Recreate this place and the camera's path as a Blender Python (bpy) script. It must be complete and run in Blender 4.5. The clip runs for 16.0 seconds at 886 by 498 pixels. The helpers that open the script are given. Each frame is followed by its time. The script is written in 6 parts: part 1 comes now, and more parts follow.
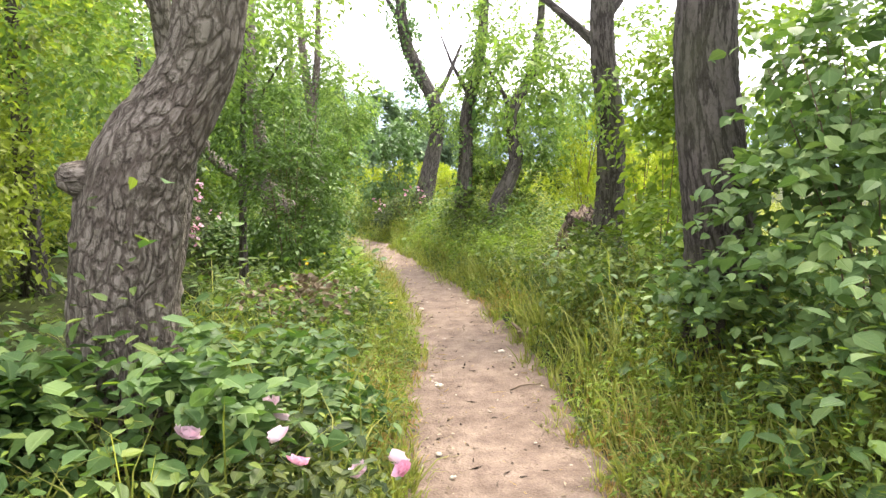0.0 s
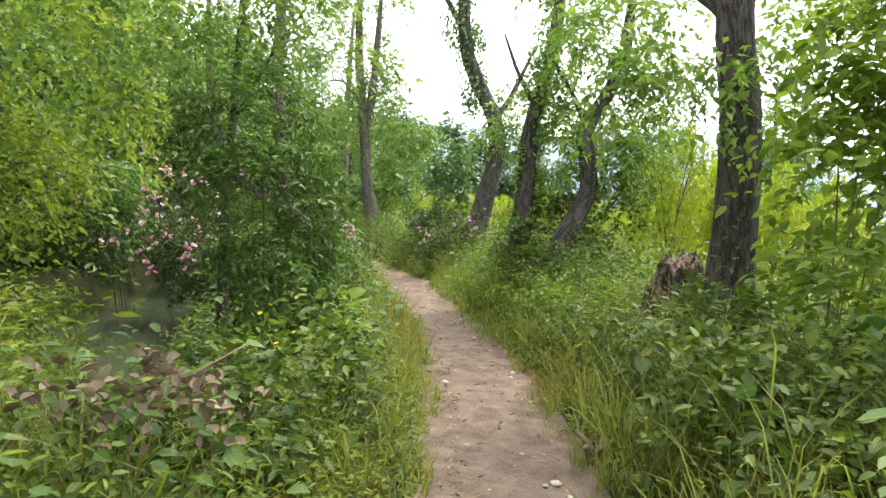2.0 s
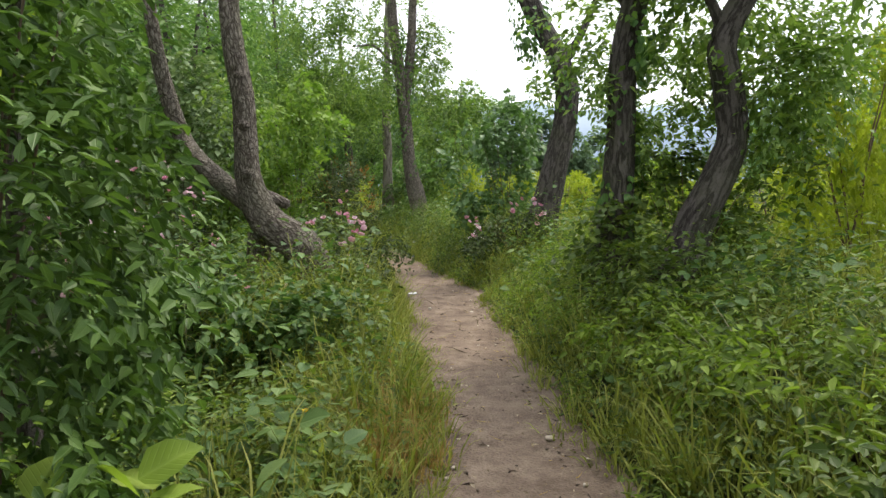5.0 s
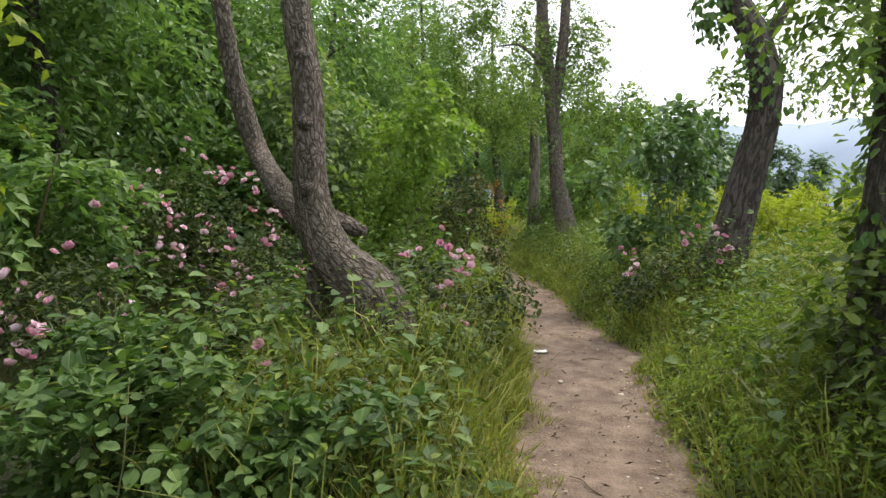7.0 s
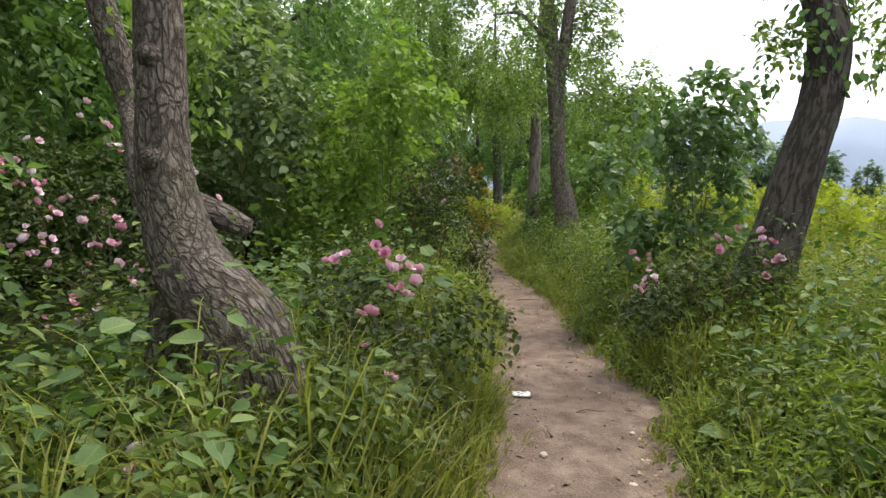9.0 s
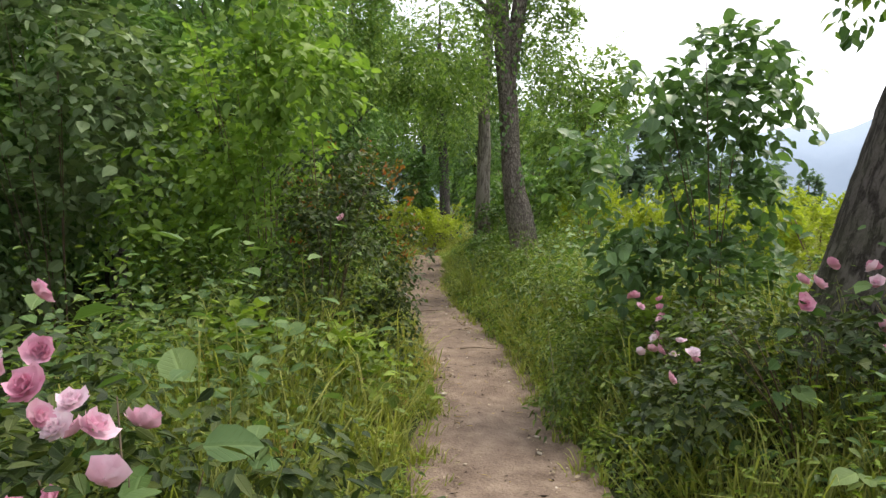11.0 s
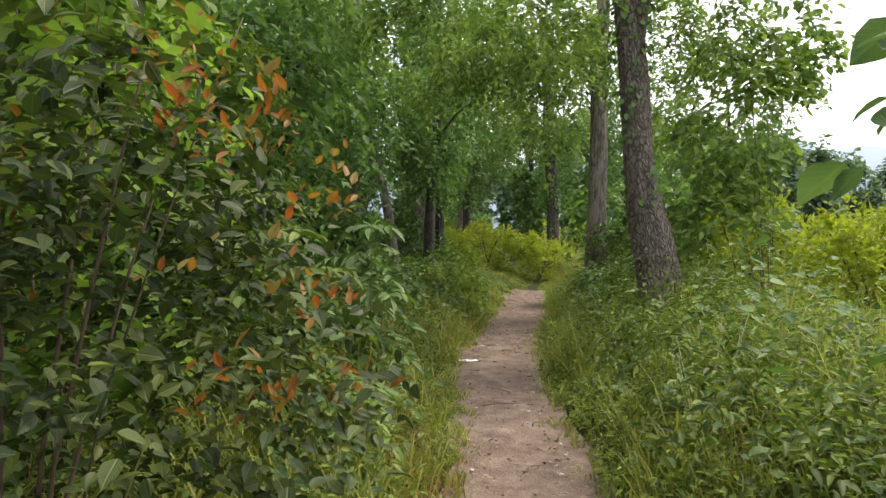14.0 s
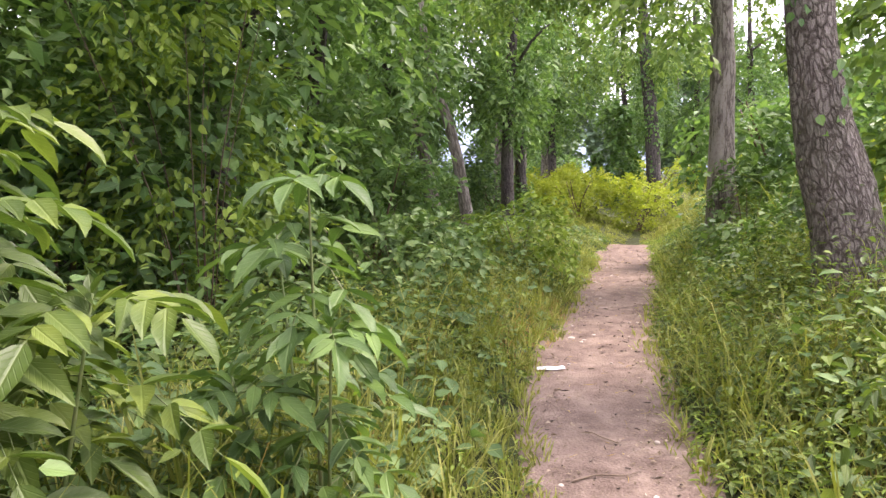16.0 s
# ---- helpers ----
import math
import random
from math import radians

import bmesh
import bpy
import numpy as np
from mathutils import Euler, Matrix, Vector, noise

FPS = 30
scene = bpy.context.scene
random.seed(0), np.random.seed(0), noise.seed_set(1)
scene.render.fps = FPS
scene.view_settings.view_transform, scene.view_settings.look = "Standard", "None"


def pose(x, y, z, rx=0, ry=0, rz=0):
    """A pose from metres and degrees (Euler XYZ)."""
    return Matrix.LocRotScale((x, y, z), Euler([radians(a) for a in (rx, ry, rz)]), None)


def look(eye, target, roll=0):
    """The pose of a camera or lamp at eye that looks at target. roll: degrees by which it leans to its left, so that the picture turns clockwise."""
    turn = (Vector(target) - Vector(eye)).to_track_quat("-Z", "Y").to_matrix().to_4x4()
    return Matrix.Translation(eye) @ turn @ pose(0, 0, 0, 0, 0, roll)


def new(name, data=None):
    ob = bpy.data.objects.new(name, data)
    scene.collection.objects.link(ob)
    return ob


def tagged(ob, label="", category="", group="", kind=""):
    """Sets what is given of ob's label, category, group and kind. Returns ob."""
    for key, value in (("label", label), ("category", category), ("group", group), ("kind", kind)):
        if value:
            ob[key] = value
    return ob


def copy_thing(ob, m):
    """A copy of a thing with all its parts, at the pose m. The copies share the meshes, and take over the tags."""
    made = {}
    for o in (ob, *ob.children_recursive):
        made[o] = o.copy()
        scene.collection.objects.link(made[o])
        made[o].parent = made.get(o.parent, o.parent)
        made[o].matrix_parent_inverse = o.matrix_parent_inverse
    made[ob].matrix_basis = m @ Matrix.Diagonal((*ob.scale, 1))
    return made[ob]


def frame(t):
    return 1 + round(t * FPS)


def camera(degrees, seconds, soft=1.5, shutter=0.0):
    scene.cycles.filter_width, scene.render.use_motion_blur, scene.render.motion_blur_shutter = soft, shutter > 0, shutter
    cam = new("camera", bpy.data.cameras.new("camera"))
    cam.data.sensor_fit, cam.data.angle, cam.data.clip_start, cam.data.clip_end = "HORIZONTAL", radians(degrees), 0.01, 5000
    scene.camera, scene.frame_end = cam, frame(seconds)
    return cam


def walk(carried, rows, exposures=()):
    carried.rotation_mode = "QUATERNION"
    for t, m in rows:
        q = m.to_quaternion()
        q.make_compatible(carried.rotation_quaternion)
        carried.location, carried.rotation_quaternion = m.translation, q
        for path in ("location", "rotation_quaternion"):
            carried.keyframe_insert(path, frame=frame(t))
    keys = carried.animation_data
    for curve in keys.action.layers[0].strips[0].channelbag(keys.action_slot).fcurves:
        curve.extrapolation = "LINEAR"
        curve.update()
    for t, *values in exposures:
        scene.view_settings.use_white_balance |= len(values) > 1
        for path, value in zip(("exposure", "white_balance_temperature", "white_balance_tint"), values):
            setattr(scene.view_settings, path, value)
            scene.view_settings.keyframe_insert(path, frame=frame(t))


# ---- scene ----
cam = camera(65.51, 16.0, soft=1.45)
PATH = [
    (0, (0.000, -0.000, 1.625), (0.493, 4.944, 1.066), -0.79),
    (0.5, (0.146, 0.514, 1.613), (0.399, 5.483, 1.123), -0.20),
    (1, (0.252, 1.092, 1.547), (0.571, 6.046, 0.954), -0.89),
    (1.5, (0.391, 1.754, 1.535), (0.416, 6.727, 1.012), -0.53),
    (2, (0.409, 2.339, 1.487), (0.459, 7.328, 1.167), 2.56),
    (2.5, (0.466, 3.017, 1.441), (0.302, 7.994, 0.993), 1.70),
    (3, (0.530, 3.596, 1.421), (0.308, 8.568, 0.941), 0.58),
    (3.5, (0.581, 4.225, 1.405), (0.279, 9.208, 1.133), 1.40),
    (4, (0.623, 4.908, 1.376), (0.049, 9.866, 1.080), -0.13),
    (4.2, (0.638, 5.179, 1.400), (0.165, 10.140, 0.995), -1.35),
    (6.3, (0.649, 7.587, 1.466), (0.141, 12.541, 1.018), 0.43),
    (6.5, (0.597, 7.855, 1.507), (-0.081, 12.796, 1.143), 2.04),
    (7, (0.573, 8.450, 1.498), (-0.978, 13.193, 1.188), -0.10),
    (7.5, (0.581, 8.871, 1.506), (-0.741, 13.690, 1.315), -3.52),
    (8, (0.538, 9.274, 1.531), (-0.963, 14.019, 1.050), -3.61),
    (8.5, (0.520, 9.809, 1.518), (-1.007, 14.554, 1.124), 2.22),
    (9, (0.378, 10.365, 1.481), (-1.198, 15.094, 1.100), 1.22),
    (9.5, (0.272, 10.966, 1.470), (-1.170, 15.730, 0.992), -0.25),
    (10, (0.123, 11.593, 1.498), (-1.150, 16.406, 1.039), 1.09),
    (10.2, (0.072, 11.833, 1.517), (-1.152, 16.671, 1.207), 0.49),
    (12.3, (-0.322, 14.911, 1.479), (-1.617, 19.731, 1.184), 1.43),
    (12.5, (-0.363, 15.152, 1.505), (-1.769, 19.943, 1.230), -0.21),
    (13, (-0.446, 15.765, 1.487), (-1.988, 20.513, 1.207), 0.07),
    (13.5, (-0.632, 16.380, 1.487), (-2.675, 20.931, 1.154), -0.04),
    (14, (-0.791, 16.900, 1.493), (-2.834, 21.461, 1.360), 0.39),
    (14.5, (-1.005, 17.532, 1.513), (-3.486, 21.872, 1.388), 0.98),
    (15, (-1.201, 18.061, 1.518), (-3.725, 22.376, 1.462), -0.27),
    (15.5, (-1.430, 18.715, 1.485), (-4.038, 22.969, 1.158), -0.79),
    (16, (-1.641, 19.252, 1.497), (-4.252, 23.487, 1.008), -2.33),
]
EXPOSURES = [(0.0, 2.32, 6500, 17), (1.0, 2.17, 6500, 15), (2.0, 1.8, 6400, 11), (3.5, 1.4, 6350, 8), (4.2, 1.2, 6350, 9), (6.3, 1.1, 6400, 12), (7.0, 1.08, 6400, 14), (9.0, 1.1, 6350, 16), (10.2, 1.2, 6400, 15), (12.3, 1.1, 6450, 10), (13.5, 1.2, 6500, 13), (14.5, 1.3, 6450, 21), (15.5, 1.9, 6250, 31), (16.0, 2.25, 6250, 34)]
walk(cam, [(t, look(eye, target, roll)) for t, eye, target, roll in PATH], EXPOSURES)

# ---- world, sun, exposure ----
SUN_EL, SUN_AZ = radians(58), radians(35)
world = bpy.data.worlds.new("overcast_sky")
scene.world = world
world.use_nodes = True
wn, wl = world.node_tree.nodes, world.node_tree.links
wn.clear()
w_out = wn.new("ShaderNodeOutputWorld")
w_bg = wn.new("ShaderNodeBackground")
w_sky = wn.new("ShaderNodeTexSky")
w_sky.sky_type, w_sky.sun_disc = "NISHITA", False
w_sky.sun_elevation, w_sky.sun_rotation = SUN_EL, SUN_AZ
w_dim = wn.new("ShaderNodeVectorMath")
w_dim.operation = "SCALE"
w_dim.inputs["Scale"].default_value = 0.12
w_noise = wn.new("ShaderNodeTexNoise")
w_noise.inputs["Scale"].default_value, w_noise.inputs["Detail"].default_value = 2.2, 6
w_map = wn.new("ShaderNodeMapping")
w_map.inputs["Scale"].default_value = (1, 1, 3.5)
w_co = wn.new("ShaderNodeTexCoord")
w_ramp = wn.new("ShaderNodeValToRGB")
w_ramp.color_ramp.elements[0].position, w_ramp.color_ramp.elements[0].color = 0.35, (0.84, 0.86, 0.90, 1)
w_ramp.color_ramp.elements[1].position, w_ramp.color_ramp.elements[1].color = 0.62, (1.0, 1.0, 1.0, 1)
w_mix = wn.new("ShaderNodeMix")
w_mix.data_type = "RGBA"
w_mix.inputs["Factor"].default_value = 0.85
wl.new(w_co.outputs["Generated"], w_map.inputs["Vector"])
wl.new(w_map.outputs["Vector"], w_noise.inputs["Vector"])
wl.new(w_noise.outputs["Fac"], w_ramp.inputs["Fac"])
wl.new(w_sky.outputs["Color"], w_dim.inputs[0])
wl.new(w_dim.outputs["Vector"], w_mix.inputs[6])
wl.new(w_ramp.outputs["Color"], w_mix.inputs[7])
wl.new(w_mix.outputs[2], w_bg.inputs["Color"])
wl.new(w_bg.outputs["Background"], w_out.inputs["Surface"])
w_bg.inputs["Strength"].default_value = 1.05

sun_data = bpy.data.lights.new("sun", "SUN")
sun_data.energy, sun_data.angle, sun_data.color = 2.0, radians(16), (1.0, 0.92, 0.76)
sun = new("sun", sun_data)
sun.matrix_world = look((0, 0, 30), (-30 * math.sin(SUN_AZ) / math.tan(SUN_EL), -30 * math.cos(SUN_AZ) / math.tan(SUN_EL), 0))

# ---- materials ----


def node_mat(name):
    m = bpy.data.materials.new(name)
    m.use_nodes = True
    n, l = m.node_tree.nodes, m.node_tree.links
    return m, n, l, n["Principled BSDF"], n["Material Output"]


def ramp_node(n, stops):
    r = n.new("ShaderNodeValToRGB")
    e = r.color_ramp.elements
    while len(e) < len(stops):
        e.new(0.5)
    for k, (p, c) in enumerate(stops):
        e[k].position, e[k].color = p, (*c, 1)
    return r


def leaf_mat(name, cols, trans=0.4, rough=0.45, thru=(1.0, 1.12, 0.55)):
    """Leaf blades: every blade has its own shade, with a slow change from place to place, and lets light through."""
    m, n, l, b, out = node_mat(name)
    geo = n.new("ShaderNodeNewGeometry")
    co = n.new("ShaderNodeTexCoord")
    nz = n.new("ShaderNodeTexNoise")
    nz.inputs["Scale"].default_value, nz.inputs["Detail"].default_value = 1.3, 2
    fine = n.new("ShaderNodeTexNoise")
    fine.inputs["Scale"].default_value, fine.inputs["Detail"].default_value = 60, 3
    add = n.new("ShaderNodeMath")
    add.operation = "MULTIPLY_ADD"
    add.inputs[1].default_value, add.inputs[2].default_value = 0.58, -0.42
    add2 = n.new("ShaderNodeMath")
    add2.operation = "MULTIPLY_ADD"
    add2.inputs[1].default_value = 0.55
    add3 = n.new("ShaderNodeMath")
    add3.operation = "MULTIPLY_ADD"
    add3.inputs[1].default_value = 0.12
    tuft = n.new("ShaderNodeTexNoise")
    tuft.inputs["Scale"].default_value, tuft.inputs["Detail"].default_value = 6.5, 2
    add4 = n.new("ShaderNodeMath")
    add4.operation = "MULTIPLY_ADD"
    add4.inputs[1].default_value = 0.7
    ramp = ramp_node(n, [(k / (len(cols) - 1), c) for k, c in enumerate(cols)])
    l.new(geo.outputs["Random Per Island"], add.inputs[0])
    l.new(co.outputs["Object"], nz.inputs["Vector"])
    l.new(co.outputs["Object"], fine.inputs["Vector"])
    l.new(nz.outputs["Fac"], add2.inputs[0])
    l.new(add.outputs[0], add2.inputs[2])
    l.new(fine.outputs["Fac"], add3.inputs[0])
    l.new(add2.outputs[0], add3.inputs[2])
    l.new(co.outputs["Object"], tuft.inputs["Vector"])
    l.new(tuft.outputs["Fac"], add4.inputs[0])
    l.new(add3.outputs[0], add4.inputs[2])
    l.new(add4.outputs[0], ramp.inputs["Fac"])
    # midrib and side veins, a little paler than the blade, and a blade that puffs up between them
    uv = n.new("ShaderNodeUVMap")
    sp = n.new("ShaderNodeSeparateXYZ")
    ab = n.new("ShaderNodeMath")
    ab.operation = "ABSOLUTE"
    rib = n.new("ShaderNodeMapRange")
    rib.inputs["From Min"].default_value, rib.inputs["From Max"].default_value = 0.0, 0.07
    rib.inputs["To Min"].default_value, rib.inputs["To Max"].default_value = 1.0, 0.0
    ang = n.new("ShaderNodeMath")
    ang.operation = "MULTIPLY_ADD"
    ang.inputs[1].default_value = -0.75
    wv = n.new("ShaderNodeMath")
    wv.operation = "MULTIPLY"
    wv.inputs[1].default_value = 46.0
    sn = n.new("ShaderNodeMath")
    sn.operation = "SINE"
    vein = n.new("ShaderNodeMapRange")
    vein.inputs["From Min"].default_value, vein.inputs["From Max"].default_value = 0.75, 1.0
    vein.inputs["To Max"].default_value = 0.45
    mxx = n.new("ShaderNodeMath")
    mxx.operation = "MAXIMUM"
    rv = n.new("ShaderNodeMix")
    rv.data_type, rv.blend_type = "RGBA", "ADD"
    rv.inputs[7].default_value = (0.045, 0.055, 0.02, 1)
    l.new(uv.outputs["UV"], sp.inputs[0])
    l.new(sp.outputs["Y"], ab.inputs[0])
    l.new(ab.outputs[0], rib.inputs["Value"])
    l.new(ab.outputs[0], ang.inputs[0])
    l.new(sp.outputs["X"], ang.inputs[2])
    l.new(ang.outputs[0], wv.inputs[0])
    l.new(wv.outputs[0], sn.inputs[0])
    l.new(sn.outputs[0], vein.inputs["Value"])
    l.new(rib.outputs["Result"], mxx.inputs[0])
    l.new(vein.outputs["Result"], mxx.inputs[1])
    l.new(mxx.outputs[0], rv.inputs["Factor"])
    l.new(ramp.outputs["Color"], rv.inputs[6])
    l.new(rv.outputs[2], b.inputs["Base Color"])
    bp = n.new("ShaderNodeBump")
    bp.invert = True
    bp.inputs["Strength"].default_value, bp.inputs["Distance"].default_value = 0.5, 0.004
    l.new(mxx.outputs[0], bp.inputs["Height"])
    l.new(bp.outputs["Normal"], b.inputs["Normal"])
    b.inputs["Roughness"].default_value = rough
    b.inputs["Specular IOR Level"].default_value = 0.25
    tr = n.new("ShaderNodeBsdfTranslucent")
    tint = n.new("ShaderNodeMix")
    tint.data_type, tint.blend_type = "RGBA", "MULTIPLY"
    tint.inputs["Factor"].default_value = 1.0
    tint.inputs[7].default_value = (*[v * 1.25 for v in thru], 1)
    l.new(ramp.outputs["Color"], tint.inputs[6])
    l.new(tint.outputs[2], tr.inputs["Color"])
    mx = n.new("ShaderNodeMixShader")
    mx.inputs["Fac"].default_value = trans
    l.new(b.outputs[0], mx.inputs[1])
    l.new(tr.outputs[0], mx.inputs[2])
    l.new(mx.outputs[0], out.inputs["Surface"])
    return m


def bark_mat(name, dark, mid, light, furrow=14.0, depth=0.03, moss=0.0, limb=True, scaly=False):
    """Bark whose fissures run along the limb, broken by shorter cross cracks, with flaking plates and stains."""
    m, n, l, b, out = node_mat(name)
    if limb:
        along = n.new("ShaderNodeAttribute")
        along.attribute_name = "along"
        place = along.outputs["Vector"]
    else:
        place = n.new("ShaderNodeTexCoord").outputs["Object"]

    def noise_at(scale, stretch, detail=4, rough=0.55):
        mp = n.new("ShaderNodeMapping")
        mp.inputs["Scale"].default_value = (1, 1, stretch)
        t = n.new("ShaderNodeTexNoise")
        t.inputs["Scale"].default_value, t.inputs["Detail"].default_value, t.inputs["Roughness"].default_value = scale, detail, rough
        l.new(place, mp.inputs["Vector"])
        l.new(mp.outputs["Vector"], t.inputs["Vector"])
        return t.outputs["Fac"]

    def math_node(op, a, v1, v2=None):
        q = n.new("ShaderNodeMath")
        q.operation = op
        l.new(a, q.inputs[0])
        for k, v in ((1, v1), (2, v2)):
            if v is None:
                continue
            if isinstance(v, (int, float)):
                q.inputs[k].default_value = v
            else:
                l.new(v, q.inputs[k])
        return q.outputs[0]

    def crack(fac, width):
        r = n.new("ShaderNodeMapRange")
        r.interpolation_type = "SMOOTHSTEP"
        r.inputs["From Max"].default_value = width
        l.new(math_node("ABSOLUTE", math_node("SUBTRACT", fac, 0.5), 0), r.inputs["Value"])
        return r.outputs["Result"]

    long_ = crack(noise_at(furrow * 0.7, 0.2, 5, 0.64), 0.07)
    if scaly:
        mp = n.new("ShaderNodeMapping")
        mp.inputs["Scale"].default_value = (1, 1, 0.42)
        warp = n.new("ShaderNodeTexNoise")
        warp.inputs["Scale"].default_value, warp.inputs["Detail"].default_value = 7, 5
        bend = n.new("ShaderNodeVectorMath")
        bend.operation = "MULTIPLY_ADD"
        bend.inputs[1].default_value = (0.16, 0.16, 0.16)
        cells = n.new("ShaderNodeTexVoronoi")
        cells.feature = "DISTANCE_TO_EDGE"
        cells.inputs["Scale"].default_value = furrow * 1.15
        edge_r = n.new("ShaderNodeMapRange")
        edge_r.interpolation_type = "SMOOTHSTEP"
        edge_r.inputs["From Max"].default_value = 0.2
        l.new(place, mp.inputs["Vector"])
        l.new(mp.outputs["Vector"], warp.inputs["Vector"])
        l.new(warp.outputs["Color"], bend.inputs[0])
        l.new(mp.outputs["Vector"], bend.inputs[2])
        l.new(bend.outputs["Vector"], cells.inputs["Vector"])
        l.new(cells.outputs["Distance"], edge_r.inputs["Value"])
        long_ = math_node("MULTIPLY_ADD", edge_r.outputs["Result"], 0.7, math_node("MULTIPLY", long_, 0.3))
    short = crack(noise_at(furrow * 1.1, 0.7, 4, 0.6), 0.045)
    plate = noise_at(furrow * 1.4, 0.45, 8, 0.7)
    grain = noise_at(furrow * 5, 0.25, 6, 0.65)
    h = math_node("MULTIPLY_ADD", short, 0.14, math_node("MULTIPLY", long_, 0.42))
    h = math_node("MULTIPLY_ADD", plate, 0.42, h)
    h = math_node("MULTIPLY_ADD", grain, 0.25, h)
    ramp = ramp_node(n, [(0.26, dark), (0.66, mid), (1.0, light)])
    l.new(h, ramp.inputs["Fac"])
    stain = ramp_node(n, [(0.45, (0, 0, 0)), (0.72, (1, 1, 1))])
    l.new(noise_at(2.6, 0.7, 4), stain.inputs["Fac"])
    mossy = n.new("ShaderNodeMix")
    mossy.data_type = "RGBA"
    mossy.inputs[7].default_value = (0.075, 0.085, 0.04, 1)
    l.new(math_node("MULTIPLY", stain.outputs["Color"], 0.3 + moss), mossy.inputs["Factor"])
    l.new(ramp.outputs["Color"], mossy.inputs[6])
    l.new(mossy.outputs[2], b.inputs["Base Color"])
    b.inputs["Roughness"].default_value = 0.92
    b.inputs["Specular IOR Level"].default_value = 0.2
    bump = n.new("ShaderNodeBump")
    bump.inputs["Strength"].default_value, bump.inputs["Distance"].default_value = 1.0, depth
    l.new(h, bump.inputs["Height"])
    l.new(bump.outputs["Normal"], b.inputs["Normal"])
    return m


def earth_mat(name, cols, scale=3.0, pebble=0.5, bump_d=0.02):
    m, n, l, b, out = node_mat(name)
    co = n.new("ShaderNodeTexCoord")
    a = n.new("ShaderNodeTexNoise")
    a.inputs["Scale"].default_value, a.inputs["Detail"].default_value = scale, 9
    a.inputs["Roughness"].default_value = 0.65
    g = n.new("ShaderNodeTexNoise")
    g.inputs["Scale"].default_value, g.inputs["Detail"].default_value = 90, 4
    v = n.new("ShaderNodeTexVoronoi")
    v.inputs["Scale"].default_value = 55
    for q in (a, g, v):
        l.new(co.outputs["Object"], q.inputs["Vector"])
    ma = n.new("ShaderNodeMath")
    ma.operation = "MULTIPLY_ADD"
    ma.inputs[1].default_value = 0.35
    l.new(g.outputs["Fac"], ma.inputs[0])
    l.new(a.outputs["Fac"], ma.inputs[2])
    ramp = ramp_node(n, [(0.42 + 0.5 * k / (len(cols) - 1), c) for k, c in enumerate(cols)])
    broad = n.new("ShaderNodeTexNoise")
    broad.inputs["Scale"].default_value, broad.inputs["Detail"].default_value = scale * 0.3, 3
    l.new(co.outputs["Object"], broad.inputs["Vector"])
    mottle = n.new("ShaderNodeMath")
    mottle.operation = "MULTIPLY_ADD"
    mottle.inputs[1].default_value = 0.3
    shift = n.new("ShaderNodeMath")
    shift.operation = "SUBTRACT"
    shift.inputs[1].default_value = 0.15
    l.new(broad.outputs["Fac"], mottle.inputs[0])
    l.new(ma.outputs[0], mottle.inputs[2])
    l.new(mottle.outputs[0], shift.inputs[0])
    l.new(shift.outputs[0], ramp.inputs["Fac"])
    l.new(ramp.outputs["Color"], b.inputs["Base Color"])
    b.inputs["Roughness"].default_value = 0.95
    b.inputs["Specular IOR Level"].default_value = 0.15
    hb = n.new("ShaderNodeMath")
    hb.operation = "MULTIPLY_ADD"
    hb.inputs[1].default_value = -pebble
    l.new(v.outputs["Distance"], hb.inputs[0])
    l.new(ma.outputs[0], hb.inputs[2])
    bump = n.new("ShaderNodeBump")
    bump.inputs["Strength"].default_value, bump.inputs["Distance"].default_value = 0.8, bump_d
    l.new(hb.outputs[0], bump.inputs["Height"])
    l.new(bump.outputs["Normal"], b.inputs["Normal"])
    return m


def plain_mat(name, cols, rough=0.7, scale=20.0, trans=0.0):
    m, n, l, b, out = node_mat(name)
    co = n.new("ShaderNodeTexCoord")
    a = n.new("ShaderNodeTexNoise")
    a.inputs["Scale"].default_value, a.inputs["Detail"].default_value = scale, 5
    oi = n.new("ShaderNodeObjectInfo")
    ma = n.new("ShaderNodeMath")
    ma.operation = "MULTIPLY_ADD"
    ma.inputs[1].default_value = 0.5
    sub = n.new("ShaderNodeMath")
    sub.operation = "MULTIPLY_ADD"
    sub.inputs[1].default_value, sub.inputs[2].default_value = 0.9, -0.2
    l.new(co.outputs["Object"], a.inputs["Vector"])
    l.new(a.outputs["Fac"], sub.inputs[0])
    l.new(oi.outputs["Random"], ma.inputs[0])
    l.new(sub.outputs[0], ma.inputs[2])
    ramp = ramp_node(n, [(k / (len(cols) - 1), c) for k, c in enumerate(cols)])
    l.new(ma.outputs[0], ramp.inputs["Fac"])
    l.new(ramp.outputs["Color"], b.inputs["Base Color"])
    b.inputs["Roughness"].default_value = rough
    if trans:
        tr = n.new("ShaderNodeBsdfTranslucent")
        l.new(ramp.outputs["Color"], tr.inputs["Color"])
        mx = n.new("ShaderNodeMixShader")
        mx.inputs["Fac"].default_value = trans
        l.new(b.outputs[0], mx.inputs[1])
        l.new(tr.outputs[0], mx.inputs[2])
        l.new(mx.outputs[0], out.inputs["Surface"])
    return m


